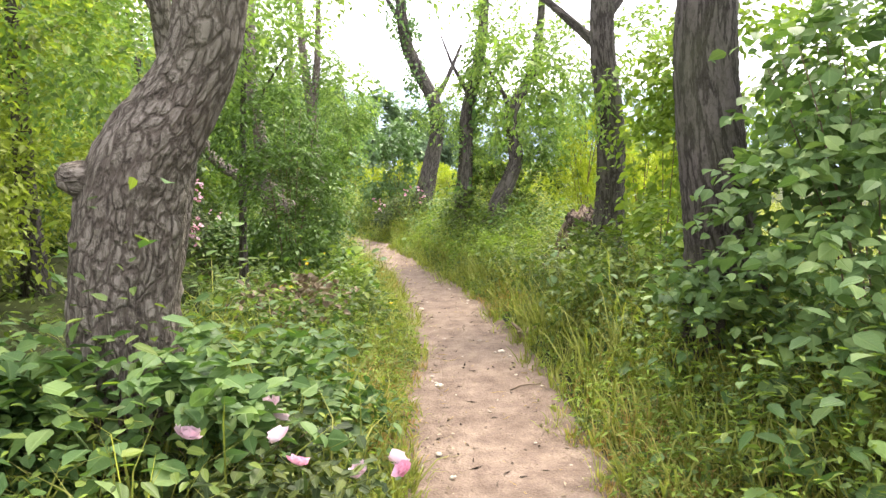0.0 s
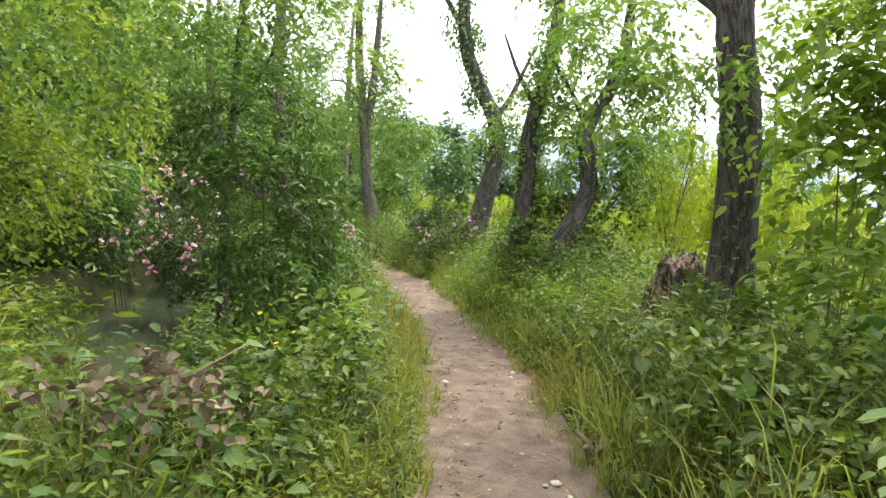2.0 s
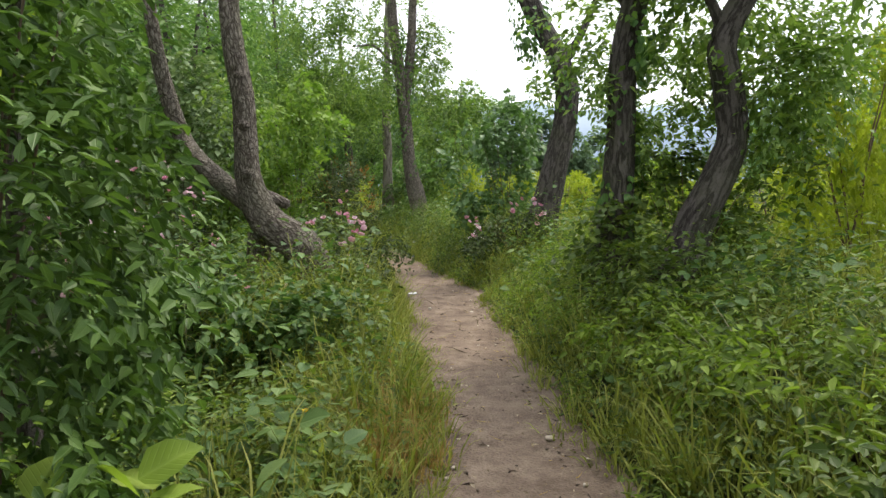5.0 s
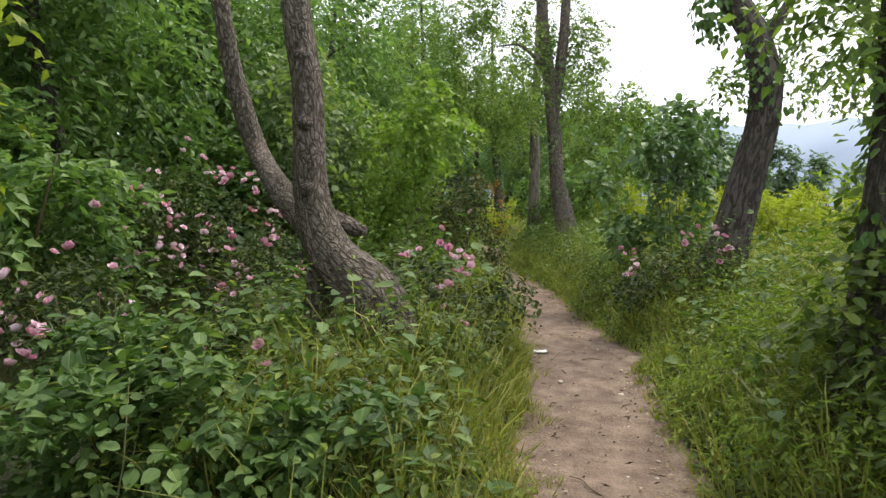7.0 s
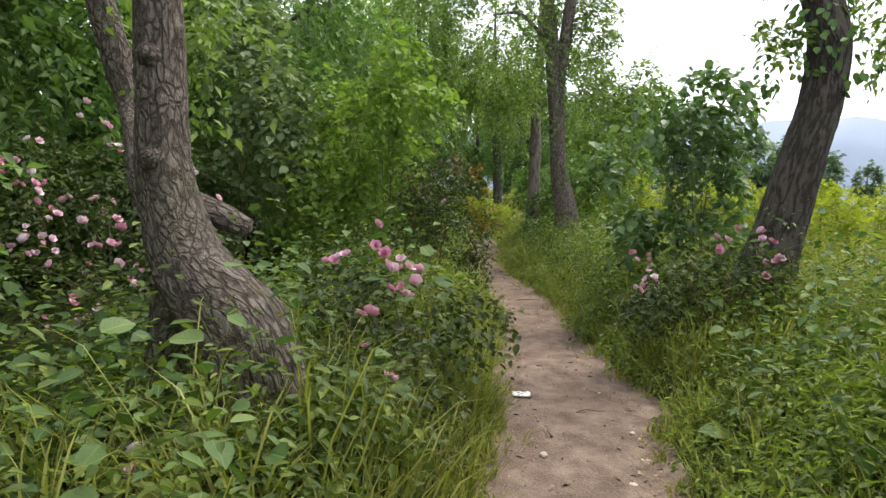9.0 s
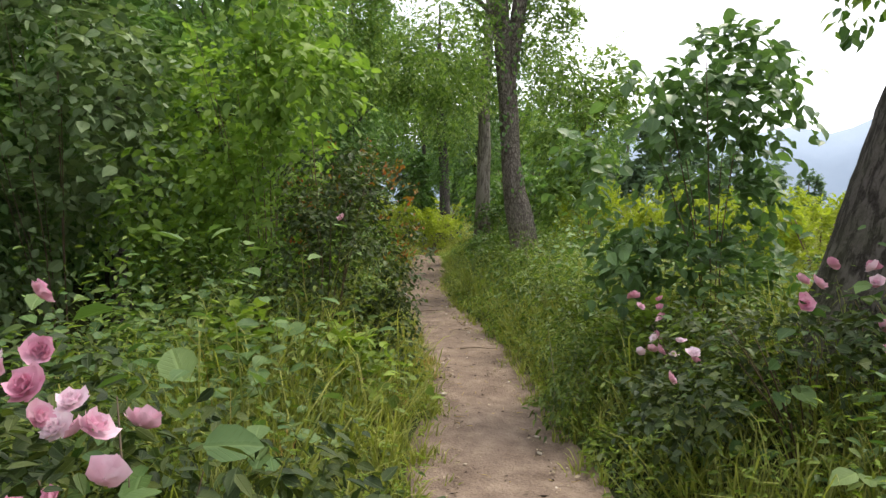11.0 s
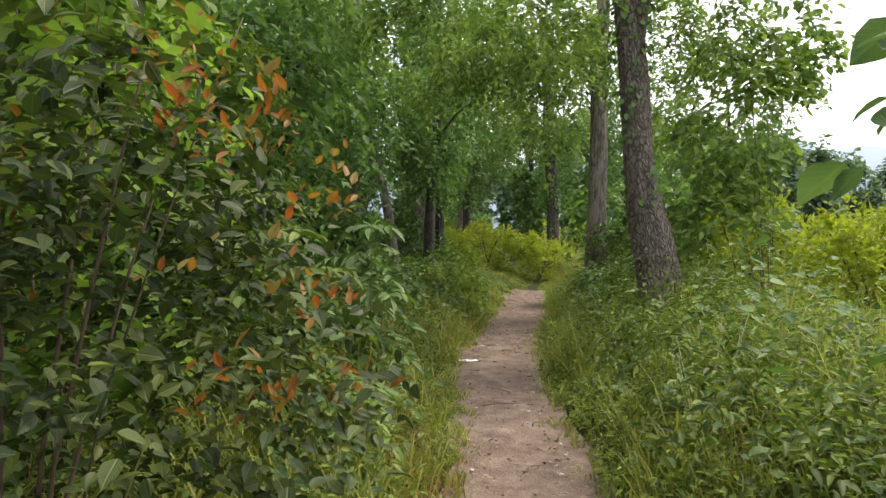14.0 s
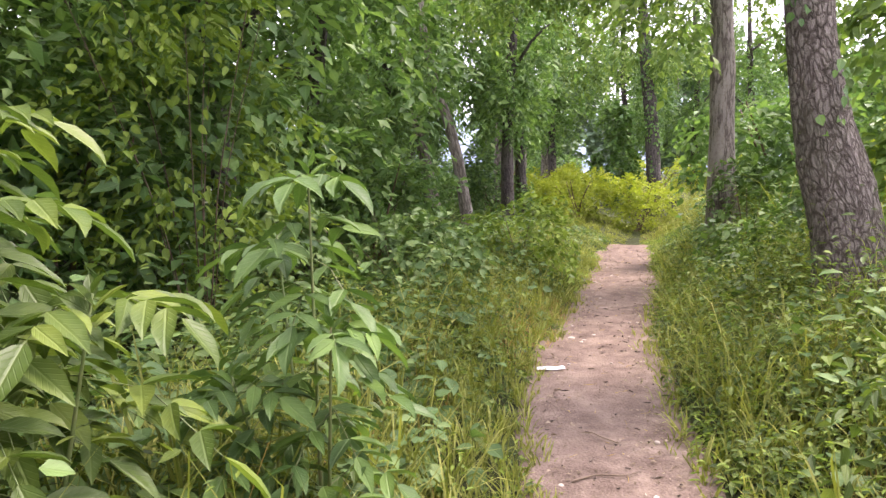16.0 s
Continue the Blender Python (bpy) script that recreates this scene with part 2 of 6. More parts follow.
M_TREE = leaf_mat("tree_leaf", [(0.048, 0.085, 0.022), (0.135, 0.217, 0.052), (0.291, 0.388, 0.095)], 0.37)
M_WOOD = leaf_mat("woodland_leaf", [(0.037, 0.074, 0.026), (0.106, 0.193, 0.061), (0.221, 0.327, 0.099)], 0.36)
M_PALE = leaf_mat("broad_pale_leaf", [(0.040, 0.080, 0.026), (0.095, 0.165, 0.052), (0.200, 0.272, 0.092)], 0.3, 0.55)
M_OLIVE = leaf_mat("olive_leaf", [(0.062, 0.084, 0.015), (0.178, 0.225, 0.032), (0.352, 0.406, 0.076)], 0.42, 0.5)
M_BRIGHT = leaf_mat("bright_shrub_leaf", [(0.065, 0.105, 0.014), (0.147, 0.218, 0.030), (0.298, 0.390, 0.067)], 0.38, 0.55)
M_CLIMB = leaf_mat("climber_leaf", [(0.070, 0.112, 0.050), (0.140, 0.200, 0.092), (0.255, 0.320, 0.160)], 0.25, 0.5)
M_HAZEL = leaf_mat("hazel_leaf", [(0.076, 0.138, 0.025), (0.148, 0.238, 0.043), (0.245, 0.340, 0.072)], 0.44, 0.55)
M_DARK = leaf_mat("dark_shrub_leaf", [(0.020, 0.045, 0.016), (0.076, 0.138, 0.033), (0.165, 0.263, 0.057)], 0.26)
M_YELLOW = leaf_mat("yellow_green_leaf", [(0.125, 0.175, 0.016), (0.250, 0.295, 0.028), (0.370, 0.395, 0.046)], 0.45)
M_HERB = leaf_mat("herb_leaf", [(0.020, 0.039, 0.007), (0.074, 0.119, 0.022), (0.199, 0.252, 0.043)], 0.30)
M_HERB2 = leaf_mat("bramble_leaf", [(0.027, 0.056, 0.019), (0.068, 0.133, 0.037), (0.155, 0.236, 0.063)], 0.27, 0.52)
M_ROSE = leaf_mat("rose_leaf", [(0.012, 0.023, 0.009), (0.038, 0.062, 0.018), (0.117, 0.142, 0.032)], 0.25, 0.5)
M_GRASS = leaf_mat("grass_blade", [(0.064, 0.082, 0.015), (0.199, 0.223, 0.040), (0.397, 0.392, 0.114)], 0.35, 0.55)
M_DRY = leaf_mat("dry_grass_blade", [(0.22, 0.12, 0.03), (0.36, 0.24, 0.07), (0.50, 0.38, 0.15)], 0.35, 0.6, (1, 1, 0.8))
M_RED = leaf_mat("young_red_leaf", [(0.25, 0.055, 0.022), (0.28, 0.135, 0.03), (0.19, 0.22, 0.04)], 0.4, 0.4, (1, 0.8, 0.5))
M_DEAD = leaf_mat("dead_leaf", [(0.06, 0.042, 0.028), (0.20, 0.15, 0.10), (0.42, 0.35, 0.26)], 0.08, 0.8, (1, 0.9, 0.7))
M_ROUND = leaf_mat("round_blue_green_leaf", [(0.050, 0.095, 0.036), (0.090, 0.160, 0.062), (0.160, 0.255, 0.095)], 0.3, 0.4)
M_IVY = leaf_mat("ivy_leaf", [(0.031, 0.075, 0.018), (0.071, 0.150, 0.036), (0.154, 0.250, 0.056)], 0.25, 0.3)
# Paler, bluer greens: haze over the far row is put into the leaf colour.
M_FAR = leaf_mat("haze_tinted_far_leaf", [(0.07, 0.12, 0.07), (0.11, 0.17, 0.10), (0.16, 0.23, 0.13)], 0.3, 0.7)
M_BARK = bark_mat("furrowed_bark", (0.04, 0.031, 0.025), (0.14, 0.115, 0.095), (0.31, 0.275, 0.235), 21, 0.06, scaly=True)
M_BARK2 = bark_mat("dark_bark", (0.022, 0.018, 0.016), (0.066, 0.055, 0.05), (0.13, 0.115, 0.105), 19, 0.03, 0.15)
M_BARK3 = bark_mat("pale_bark", (0.06, 0.048, 0.042), (0.17, 0.145, 0.12), (0.29, 0.26, 0.225), 13, 0.015)
M_STUMP = bark_mat("rotten_wood", (0.02, 0.014, 0.011), (0.065, 0.045, 0.035), (0.24, 0.185, 0.15), 13, 0.05, limb=False)
M_STEM = plain_mat("green_stem", [(0.07, 0.12, 0.03), (0.13, 0.17, 0.05), (0.16, 0.12, 0.06)], 0.6)
M_CANE = plain_mat("brown_cane", [(0.07, 0.045, 0.03), (0.15, 0.10, 0.06)], 0.75)
M_PETAL = plain_mat("pink_petal", [(0.60, 0.20, 0.34), (0.78, 0.42, 0.55), (0.86, 0.66, 0.74)], 0.55, 30, 0.3)
M_PALEPETAL = plain_mat("pale_pink_petal", [(0.78, 0.45, 0.58), (0.86, 0.68, 0.76), (0.9, 0.82, 0.86)], 0.55, 30, 0.3)
M_BUTTER = plain_mat("yellow_petal", [(0.78, 0.50, 0.01), (0.90, 0.68, 0.02)], 0.35, 30, 0.2)
M_WHITE = plain_mat("paper_white", [(0.62, 0.62, 0.60), (0.80, 0.80, 0.78)], 0.8, 12)
M_STONE = plain_mat("pale_stone", [(0.26, 0.21, 0.16), (0.42, 0.36, 0.29), (0.52, 0.47, 0.40)], 0.9, 18)
M_TWIG = plain_mat("dry_twig", [(0.09, 0.06, 0.04), (0.24, 0.18, 0.12)], 0.85, 25)
M_PATH = earth_mat("trodden_earth", [(0.088, 0.062, 0.047), (0.168, 0.124, 0.096), (0.27, 0.208, 0.162)], 5.0, 0.45, 0.02)
M_GROUND = earth_mat("meadow_soil", [(0.018, 0.02, 0.008), (0.036, 0.044, 0.014), (0.06, 0.078, 0.02)], 0.9, 0.3, 0.04)

M_WATER, _n, _l, _b, _o = node_mat("murky_water")
_b.inputs["Base Color"].default_value = (0.055, 0.065, 0.04, 1)
_b.inputs["Roughness"].default_value, _b.inputs["IOR"].default_value = 0.08, 1.33
_w = _n.new("ShaderNodeTexNoise")
_w.inputs["Scale"].default_value, _w.inputs["Detail"].default_value = 9, 4
_bm = _n.new("ShaderNodeBump")
_bm.inputs["Strength"].default_value, _bm.inputs["Distance"].default_value = 0.35, 0.02
_l.new(_w.outputs["Fac"], _bm.inputs["Height"])
_l.new(_bm.outputs["Normal"], _b.inputs["Normal"])
# Blue-grey distance haze is painted into the ridge's base colour.
M_HILL = earth_mat("haze_tinted_hill", [(0.22, 0.275, 0.35), (0.25, 0.305, 0.38), (0.28, 0.335, 0.405)], 0.004, 0.1, 0.01)

# ---- plan: the path's middle, its width, the banks and the stream ----
MIDDLE = np.array([(-0.75, -8), (0.05, 0), (0.42, 1.8), (0.66, 3.2), (0.70, 4.2), (0.84, 5.7), (0.85, 7.6), (0.76, 9), (0.54, 11), (0.24, 12.4), (0.0, 13.9),
                   (-0.22, 15.3), (-0.65, 16.6), (-1.22, 18.7), (-1.94, 20.7), (-2.22, 21.4), (-2.87, 22.9), (-3.26, 23.9), (-3.62, 25), (-4.1, 27), (-4.8, 29.7), (-5.5, 32), (-6.4, 36), (-8.1, 42)])
HALF = np.array([(-8, 0.42), (3, 0.46), (5.7, 0.44), (7.5, 0.43), (9.5, 0.37), (12, 0.38), (14, 0.44), (15.3, 0.52), (16.6, 0.39), (18.5, 0.38), (20.6, 0.36), (23, 0.38), (30, 0.40), (32, 0.38), (34, 0.22), (36, 0.08), (42, 0.06)])
STREAM = np.array([(-2.4, -8), (-2.7, 3), (-2.5, 6), (-3.0, 8.6), (-3.35, 10), (-3.9, 13), (-4.4, 16), (-6.5, 22), (-12, 30), (-20, 42)])


def mid_x(y):
    return np.interp(y, MIDDLE[:, 1], MIDDLE[:, 0])


def smooth(a, b, v):
    k = np.clip((v - a) / (b - a), 0, 1)
    return k * k * (3 - 2 * k)


def wave(x, y):
    return 0.5 * np.sin(1.7 * x + 0.6 * y + 1) + 0.35 * np.sin(0.9 * y - 2.3 * x) + 0.25 * np.sin(3.1 * y + 1.9 * x + 2)


def side(x, y):
    """Distance from the path's middle, positive to the east."""
    slope = (mid_x(y + 0.3) - mid_x(y - 0.3)) / 0.6
    return (x - mid_x(y)) / np.sqrt(1 + slope**2)


def half(y):
    return np.interp(y, HALF[:, 0], HALF[:, 1]) + 0.05 * np.sin(2.9 * y) * np.sin(1.3 * y + 1)


def height(x, y):
    s = side(x, y)
    h = half(y)
    near = (y > -30) & (y < 60)
    east = 0.42 * smooth(h + 0.05, h + 1.5, s) - 0.22 * smooth(3.0, 6.0, s)
    west = (0.30 - 0.28 * smooth(4.5, 6, y) * (1 - smooth(10.5, 12, y))) * smooth(h + 0.05, h + 1.0, -s)
    sx = np.interp(y, STREAM[:, 1], STREAM[:, 0])
    ditch = -0.95 * (1 - smooth(0.6, 1.2, np.abs(x - sx)))
    z = east + west + ditch * (1 - smooth(18, 24, y)) + 0.035 * wave(2 * x, 2 * y) * smooth(h, h + 0.5, np.abs(s))
    z = z - 0.05 * (1 - smooth(h - 0.08, h + 0.04, np.abs(s)))
    return np.where(near, z, 0.2)

# ---- building helpers ----
RNG = np.random.default_rng(7)


def raw_mesh(name, verts, tris, mat, shade=False):
    me = bpy.data.meshes.new(name)
    verts, tris = np.asarray(verts, np.float32), np.asarray(tris, np.int32)
    k = tris.shape[1]
    me.vertices.add(len(verts))
    me.vertices.foreach_set("co", verts.ravel())
    me.loops.add(tris.size)
    me.loops.foreach_set("vertex_index", tris.ravel())
    me.polygons.add(len(tris))
    me.polygons.foreach_set("loop_start", np.arange(0, tris.size, k, dtype=np.int32))
    me.polygons.foreach_set("loop_total", np.full(len(tris), k, np.int32))
    if shade:
        me.polygons.foreach_set("use_smooth", np.ones(len(tris), bool))
    me.update(calc_edges=True)
    me.materials.append(mat)
    return me


def part(name, data, parent, label=""):
    ob = new(name, data)
    ob.parent = parent
    return tagged(ob, label)


def thing(name, at, label, category, group=""):
    ob = new(name)
    ob.empty_display_size = 0.2
    ob.location = at
    return tagged(ob, label, category, group)


RHOMB = (np.array([(0, 0, 0), (0.42, 0.5, 0.10), (1, 0, -0.08), (0.42, -0.5, 0.10)]), np.array([(0, 2, 1), (0, 3, 2)]))
OVATE = (np.array([(0, 0, 0), (0.22, 0.43, 0.05), (0.62, 0.40, 0.02), (1, 0, -0.14), (0.62, -0.40, 0.02), (0.22, -0.43, 0.05)]),
         np.array([(0, 3, 1), (1, 3, 2), (0, 5, 3), (5, 4, 3)]))
LANCE = (np.array([(0, 0, 0), (0.3, 0.5, 0.06), (0.68, 0.36, 0.0), (1, 0, -0.16), (0.68, -0.36, 0.0), (0.3, -0.5, 0.06)]),
         np.array([(0, 3, 1), (1, 3, 2), (0, 5, 3), (5, 4, 3)]))
BROAD = (np.array([(0, 0, 0), (0.08, 0.22, 0.03), (0.28, 0.45, 0.07), (0.58, 0.42, 0.05), (0.84, 0.2, -0.03), (1, 0, -0.16), (0.84, -0.2, -0.03), (0.58, -0.42, 0.05), (0.28, -0.45, 0.07), (0.08, -0.22, 0.03), (0.32, 0, -0.02), (0.68, 0, -0.05)]),
         np.array([(0, 10, 1), (1, 10, 2), (2, 10, 3), (3, 10, 11), (3, 11, 4), (4, 11, 5), (5, 11, 6), (6, 11, 7), (7, 11, 10), (7, 10, 8), (8, 10, 9), (9, 10, 0)]))
CURL = (np.array([(0, 0, 0), (0.22, 0.42, 0.26), (0.58, 0.44, 0.42), (0.95, 0, 0.34), (0.58, -0.34, 0.34), (0.22, -0.42, 0.16), (0.3, 0, -0.05), (0.66, 0, 0.08)]),
        np.array([(0, 6, 1), (1, 6, 7), (1, 7, 2), (2, 7, 3), (3, 7, 4), (4, 7, 6), (4, 6, 5), (5, 6, 0)]))
BLADE = (np.array([(0, 0.4, 0), (0, -0.4, 0), (0.4, 0.5, 0.07), (0.4, -0.5, 0.07), (0.74, 0.36, 0.02), (0.74, -0.36, 0.02), (0.93, 0, -0.16)]),
         np.array([(0, 1, 3), (0, 3, 2), (2, 3, 5), (2, 5, 4), (4, 5, 6)]))


def unit(v):
    return v / np.maximum(np.linalg.norm(v, axis=-1, keepdims=True), 1e-9)


def rand_dir(n, lift=0.0, spread=1.0):
    a = RNG.uniform(0, 2 * np.pi, n)
    return unit(np.stack([np.cos(a), np.sin(a), lift + spread * RNG.normal(0, 0.4, n)], 1))


def blades(name, shape, pos, way, up, length, width, mat):
    """One mesh of many leaf blades: place, direction, upper side, length and width of each."""
    tv, tf = shape
    way = unit(way)
    across = unit(np.cross(up, way) + 1e-6)
    nrm = np.cross(way, across)
    v = (pos[:, None] + way[:, None] * (tv[None, :, :1] * length[:, None, None]) + across[:, None] * (tv[None, :, 1:2] * width[:, None, None])
         + nrm[:, None] * (tv[None, :, 2:] * length[:, None, None]))
    f = tf[None] + (np.arange(len(pos)) * len(tv))[:, None, None]
    me = raw_mesh(name, v.reshape(-1, 3), f.reshape(-1, 3), mat)
    uv = np.tile(tv[tf.ravel(), :2].astype(np.float32), (len(pos), 1))
    me.uv_layers.new(name="UVMap").data.foreach_set("uv", uv.ravel())
    return me


def sprays(centres, outward, n_leaf, twig, droop=0.5):
    """Leaves set to both sides along short drooping twigs: places, directions and upper sides."""
    n = len(centres)
    d = unit(outward + RNG.normal(0, 0.45, (n, 3)) + np.array([0, 0, -droop]) * RNG.uniform(0.2, 1.2, (n, 1)))
    t = np.linspace(-0.5, 0.5, n_leaf)[None, :, None]
    ln = twig * RNG.uniform(0.6, 1.4, (n, 1, 1))
    p = centres[:, None] + d[:, None] * t * ln
    p[..., 2] -= 0.35 * ln[..., 0] * (t[..., 0] + 0.5) ** 2
    lat = unit(np.cross(d, np.array([0, 0, 1.0])) + 1e-6)
    sgn = np.where(np.arange(n_leaf) % 2, 1.0, -1.0)[None, :, None]
    way = lat[:, None] * sgn * RNG.uniform(0.6, 1.2, (n, n_leaf, 1)) + d[:, None] * 0.6 + RNG.normal(0, 0.35, (n, n_leaf, 3)) + np.array([0, 0, -0.35 * droop * 1.5])
    up = np.array([0, 0, 1.0]) + RNG.normal(0, 0.45, (n, n_leaf, 3))
    p = p + RNG.normal(0, 0.02, p.shape)
    return p.reshape(-1, 3), unit(way.reshape(-1, 3)), unit(up.reshape(-1, 3))


def in_ball(n, centre, radii, shell=0.55):
    """Points in an uneven ellipsoid, denser towards its skin, with lobes and gaps."""
    d = unit(RNG.normal(0, 1, (int(n * 1.9), 3)))
    lobes = unit(RNG.normal(0, 1, (max(5, int(n ** 0.4)), 3)))
    near = (d @ lobes.T).max(1)
    keep = np.argsort(-(near + RNG.normal(0, 0.12, len(d))))[:n]
    d, near = d[keep], near[keep]
    r = (shell + (1 - shell) * RNG.uniform(0, 1, n) ** 0.6) * (0.72 + 0.32 * smooth(0.6, 1.0, near)) * RNG.uniform(0.85, 1.12, n)
    return np.asarray(centre) + d * r[:, None] * np.asarray(radii), unit(d / np.asarray(radii))


def crown_mesh(name, balls, size, mat, shape=RHOMB, per=14, twig=0.4, droop=0.6, aspect=0.5):
    """Foliage out of balls of (centre, radii, number of sprays)."""
    ps, ws, us = [], [], []
    for c, r, n in balls:
        pc, out = in_ball(n, c, r)
        p, w, u = sprays(pc, out, per, twig, droop)
        ps.append(p), ws.append(w), us.append(u)
    p, w, u = np.concatenate(ps), np.concatenate(ws), np.concatenate(us)
    ln = size * RNG.uniform(0.6, 1.35, len(p))
    return blades(name, shape, p, w, u, ln, ln * aspect * RNG.uniform(0.8, 1.2, len(p)), mat)


def tube_mesh(name, pts, mat, segs=14, step=0.08, rough=0.06, flare=0.0, seed=0.0, cap=True):
    """A tapered limb through points of (x, y, z, radius), with furrows, lumps and, at its foot, a flare."""
    pts = np.asarray(pts, float)
    chord = np.r_[0, np.cumsum(np.linalg.norm(np.diff(pts[:, :3], axis=0), axis=1))]
    n = max(4, int(chord[-1] / step))
    tt = np.linspace(0, chord[-1], n)
    fine = np.stack([np.interp(tt, chord, pts[:, k]) for k in range(4)], 1)
    w = max(1, int(0.22 * n / max(1, len(pts) - 1)) * 2 + 1)
    if w > 2:
        pad = np.concatenate([np.repeat(fine[:1], w // 2, 0), fine, np.repeat(fine[-1:], w // 2, 0)])
        sm = np.stack([np.convolve(pad[:, k], np.ones(w) / w, "valid") for k in range(4)], 1)
        fine[1:-1] = sm[1:-1]
    tang = unit(np.gradient(fine[:, :3], axis=0))
    ref = np.array([0.0, 1.0, 0.0]) if abs(tang[:, 1]).max() < 0.9 else np.array([1.0, 0, 0])
    a = unit(np.cross(tang, ref))
    b = np.cross(tang, a)
    ang = np.linspace(0, 2 * np.pi, segs, endpoint=False)
    lump = (np.sin(3 * ang[None] + tt[:, None] * 1.3 + seed) * 0.5 + np.sin(7 * ang[None] - tt[:, None] * 2.6 + seed * 2) * 0.35
            + np.sin(2 * ang[None] + tt[:, None] * 4.1 + seed * 3) * 0.4 + RNG.normal(0, 0.28, (n, segs)))
    r = fine[:, 3:4] * (1 + rough * lump)
    if flare:
        r = r * (1 + flare * np.exp(-tt[:, None] / 0.22) * (1 + 0.45 * np.sin(5 * ang[None] + seed)))
    v = fine[:, None, :3] + a[:, None] * (r * np.cos(ang))[..., None] + b[:, None] * (r * np.sin(ang))[..., None]
    i, j = np.meshgrid(np.arange(n - 1), np.arange(segs), indexing="ij")
    q = np.stack([i * segs + j, i * segs + (j + 1) % segs, (i + 1) * segs + (j + 1) % segs, (i + 1) * segs + j], -1).reshape(-1, 4)
    tri = np.concatenate([q[:, [0, 1, 2]], q[:, [0, 2, 3]]])
    verts = v.reshape(-1, 3)
    if cap:
        top = len(verts)
        verts = np.concatenate([verts, fine[-1:, :3] + tang[-1:] * fine[-1, 3] * 0.4])
        k = np.arange(segs)
        tri = np.concatenate([tri, np.stack([(n - 1) * segs + k, (n - 1) * segs + (k + 1) % segs, np.full(segs, top)], 1)])
    me = raw_mesh(name, verts, tri, mat, True)
    flat = np.stack([fine[:, 3:4] * np.cos(ang) + seed, fine[:, 3:4] * np.sin(ang), np.repeat(tt[:, None], segs, 1)], -1).reshape(-1, 3)
    if cap:
        flat = np.concatenate([flat, [(seed, 0, tt[-1])]])
    me.attributes.new("along", "FLOAT_VECTOR", "POINT").data.foreach_set("vector", flat.astype(np.float32).ravel())
    return me


def local(pts, at):
    return [(p[0] - at[0], p[1] - at[1], p[2] - at[2], *p[3:]) for p in pts]


def tree(label, trunk, limbs, balls, bark, leaf, size=0.075, segs=16, rough=0.06, flare=0.35, ivy=None, step=0.08, **kw):
    """A tree in world coordinates: trunk and limbs as (x, y, z, radius), crown and ivy as balls."""
    at = (trunk[0][0], trunk[0][1], trunk[0][2])
    ob = thing("tree", at, label, "tree")
    part("trunk", tube_mesh("trunk", local(trunk, at), bark, segs, step, rough, flare, trunk[0][0]), ob)
    for k, lb in enumerate(limbs):
        part("limb", tube_mesh("limb", local(lb, at), bark, max(8, segs - 6), step * 1.2, rough, 0, k + 1.0), ob)
    shift = [(np.subtract(c, at), r, n) for c, r, n in balls]
    if shift:
        part("crown", crown_mesh("crown", shift, size, leaf, **kw), ob)
    if ivy:
        ps = []
        for c, r, n in ivy:
            p, out = in_ball(n, np.subtract(c, at), r, 0.75)
            ps.append((p, out))
        p, out = np.concatenate([q[0] for q in ps]), np.concatenate([q[1] for q in ps])
        ln = RNG.uniform(0.055, 0.1, len(p))
        way = np.array([0, 0, -0.9]) + out * 0.5 + RNG.normal(0, 0.35, p.shape)
        part("ivy", blades("ivy", OVATE, p, way, out + np.array([0, 0, 0.4]) + RNG.normal(0, 0.2, p.shape), ln, ln * 0.8, M_IVY), ob, "dark glossy ivy climbing the trunk")
    return ob


def shrub(name, label, at, balls, leaf, size, stems=7, shape=OVATE, cane=None, category="shrub", red=0, **kw):
    """A bush: stems from the foot into its foliage."""
    at = (at[0], at[1], float(height(np.array(at[0]), np.array(at[1]))) - 0.03)
    ob = thing(name, at, label, category)
    top = max(c[2] + r[2] * 0.6 for c, r, n in balls)
    big = max(r[0] for c, r, n in balls)
    cx, cy = np.mean([c[0] for c, r, n in balls]), np.mean([c[1] for c, r, n in balls])
    for k in range(stems):
        a, q = 2 * np.pi * k / stems + RNG.uniform(-0.4, 0.4), RNG.uniform(0.25, 0.75) * big
        hgt = (top - at[2]) * RNG.uniform(0.7, 1.0)
        ex, ey = cx - at[0] + q * math.cos(a), cy - at[1] + q * math.sin(a)
        r0 = RNG.uniform(0.004, 0.0075)
        pts = [(0.06 * math.cos(a), 0.06 * math.sin(a), 0, r0), (ex * 0.35, ey * 0.35, hgt * 0.45, r0 * 0.8), (ex * 0.8, ey * 0.8, hgt * 0.85, r0 * 0.55), (ex, ey, hgt, r0 * 0.3)]
        part("stem", tube_mesh("stem", pts, cane or M_CANE, 6, 0.15, 0.05), ob)
    part("foliage", crown_mesh("foliage", [(np.subtract(c, at), r, n) for c, r, n in balls], size, leaf, shape, **kw), ob)
    if red:
        c, r, n = balls[0]
        p, out = in_ball(red, np.subtract(c, at), np.multiply(r, 1.05), 0.85)
        p[:, 2] = np.abs(p[:, 2] - (c[2] - at[2])) + (c[2] - at[2]) - 0.1
        pp, w, u = sprays(p, out + np.array([0, 0, 1.0]), 5, 0.12, -0.3)
        ln = RNG.uniform(0.028, 0.055, len(pp))
        part("red_foliage", blades("red_foliage", LANCE, pp, w + np.array([0, 0, 0.5]), u, ln, ln * 0.42, M_RED), ob, "reddish young leaves at the tips")["kind"] = "stuff"
    return ob


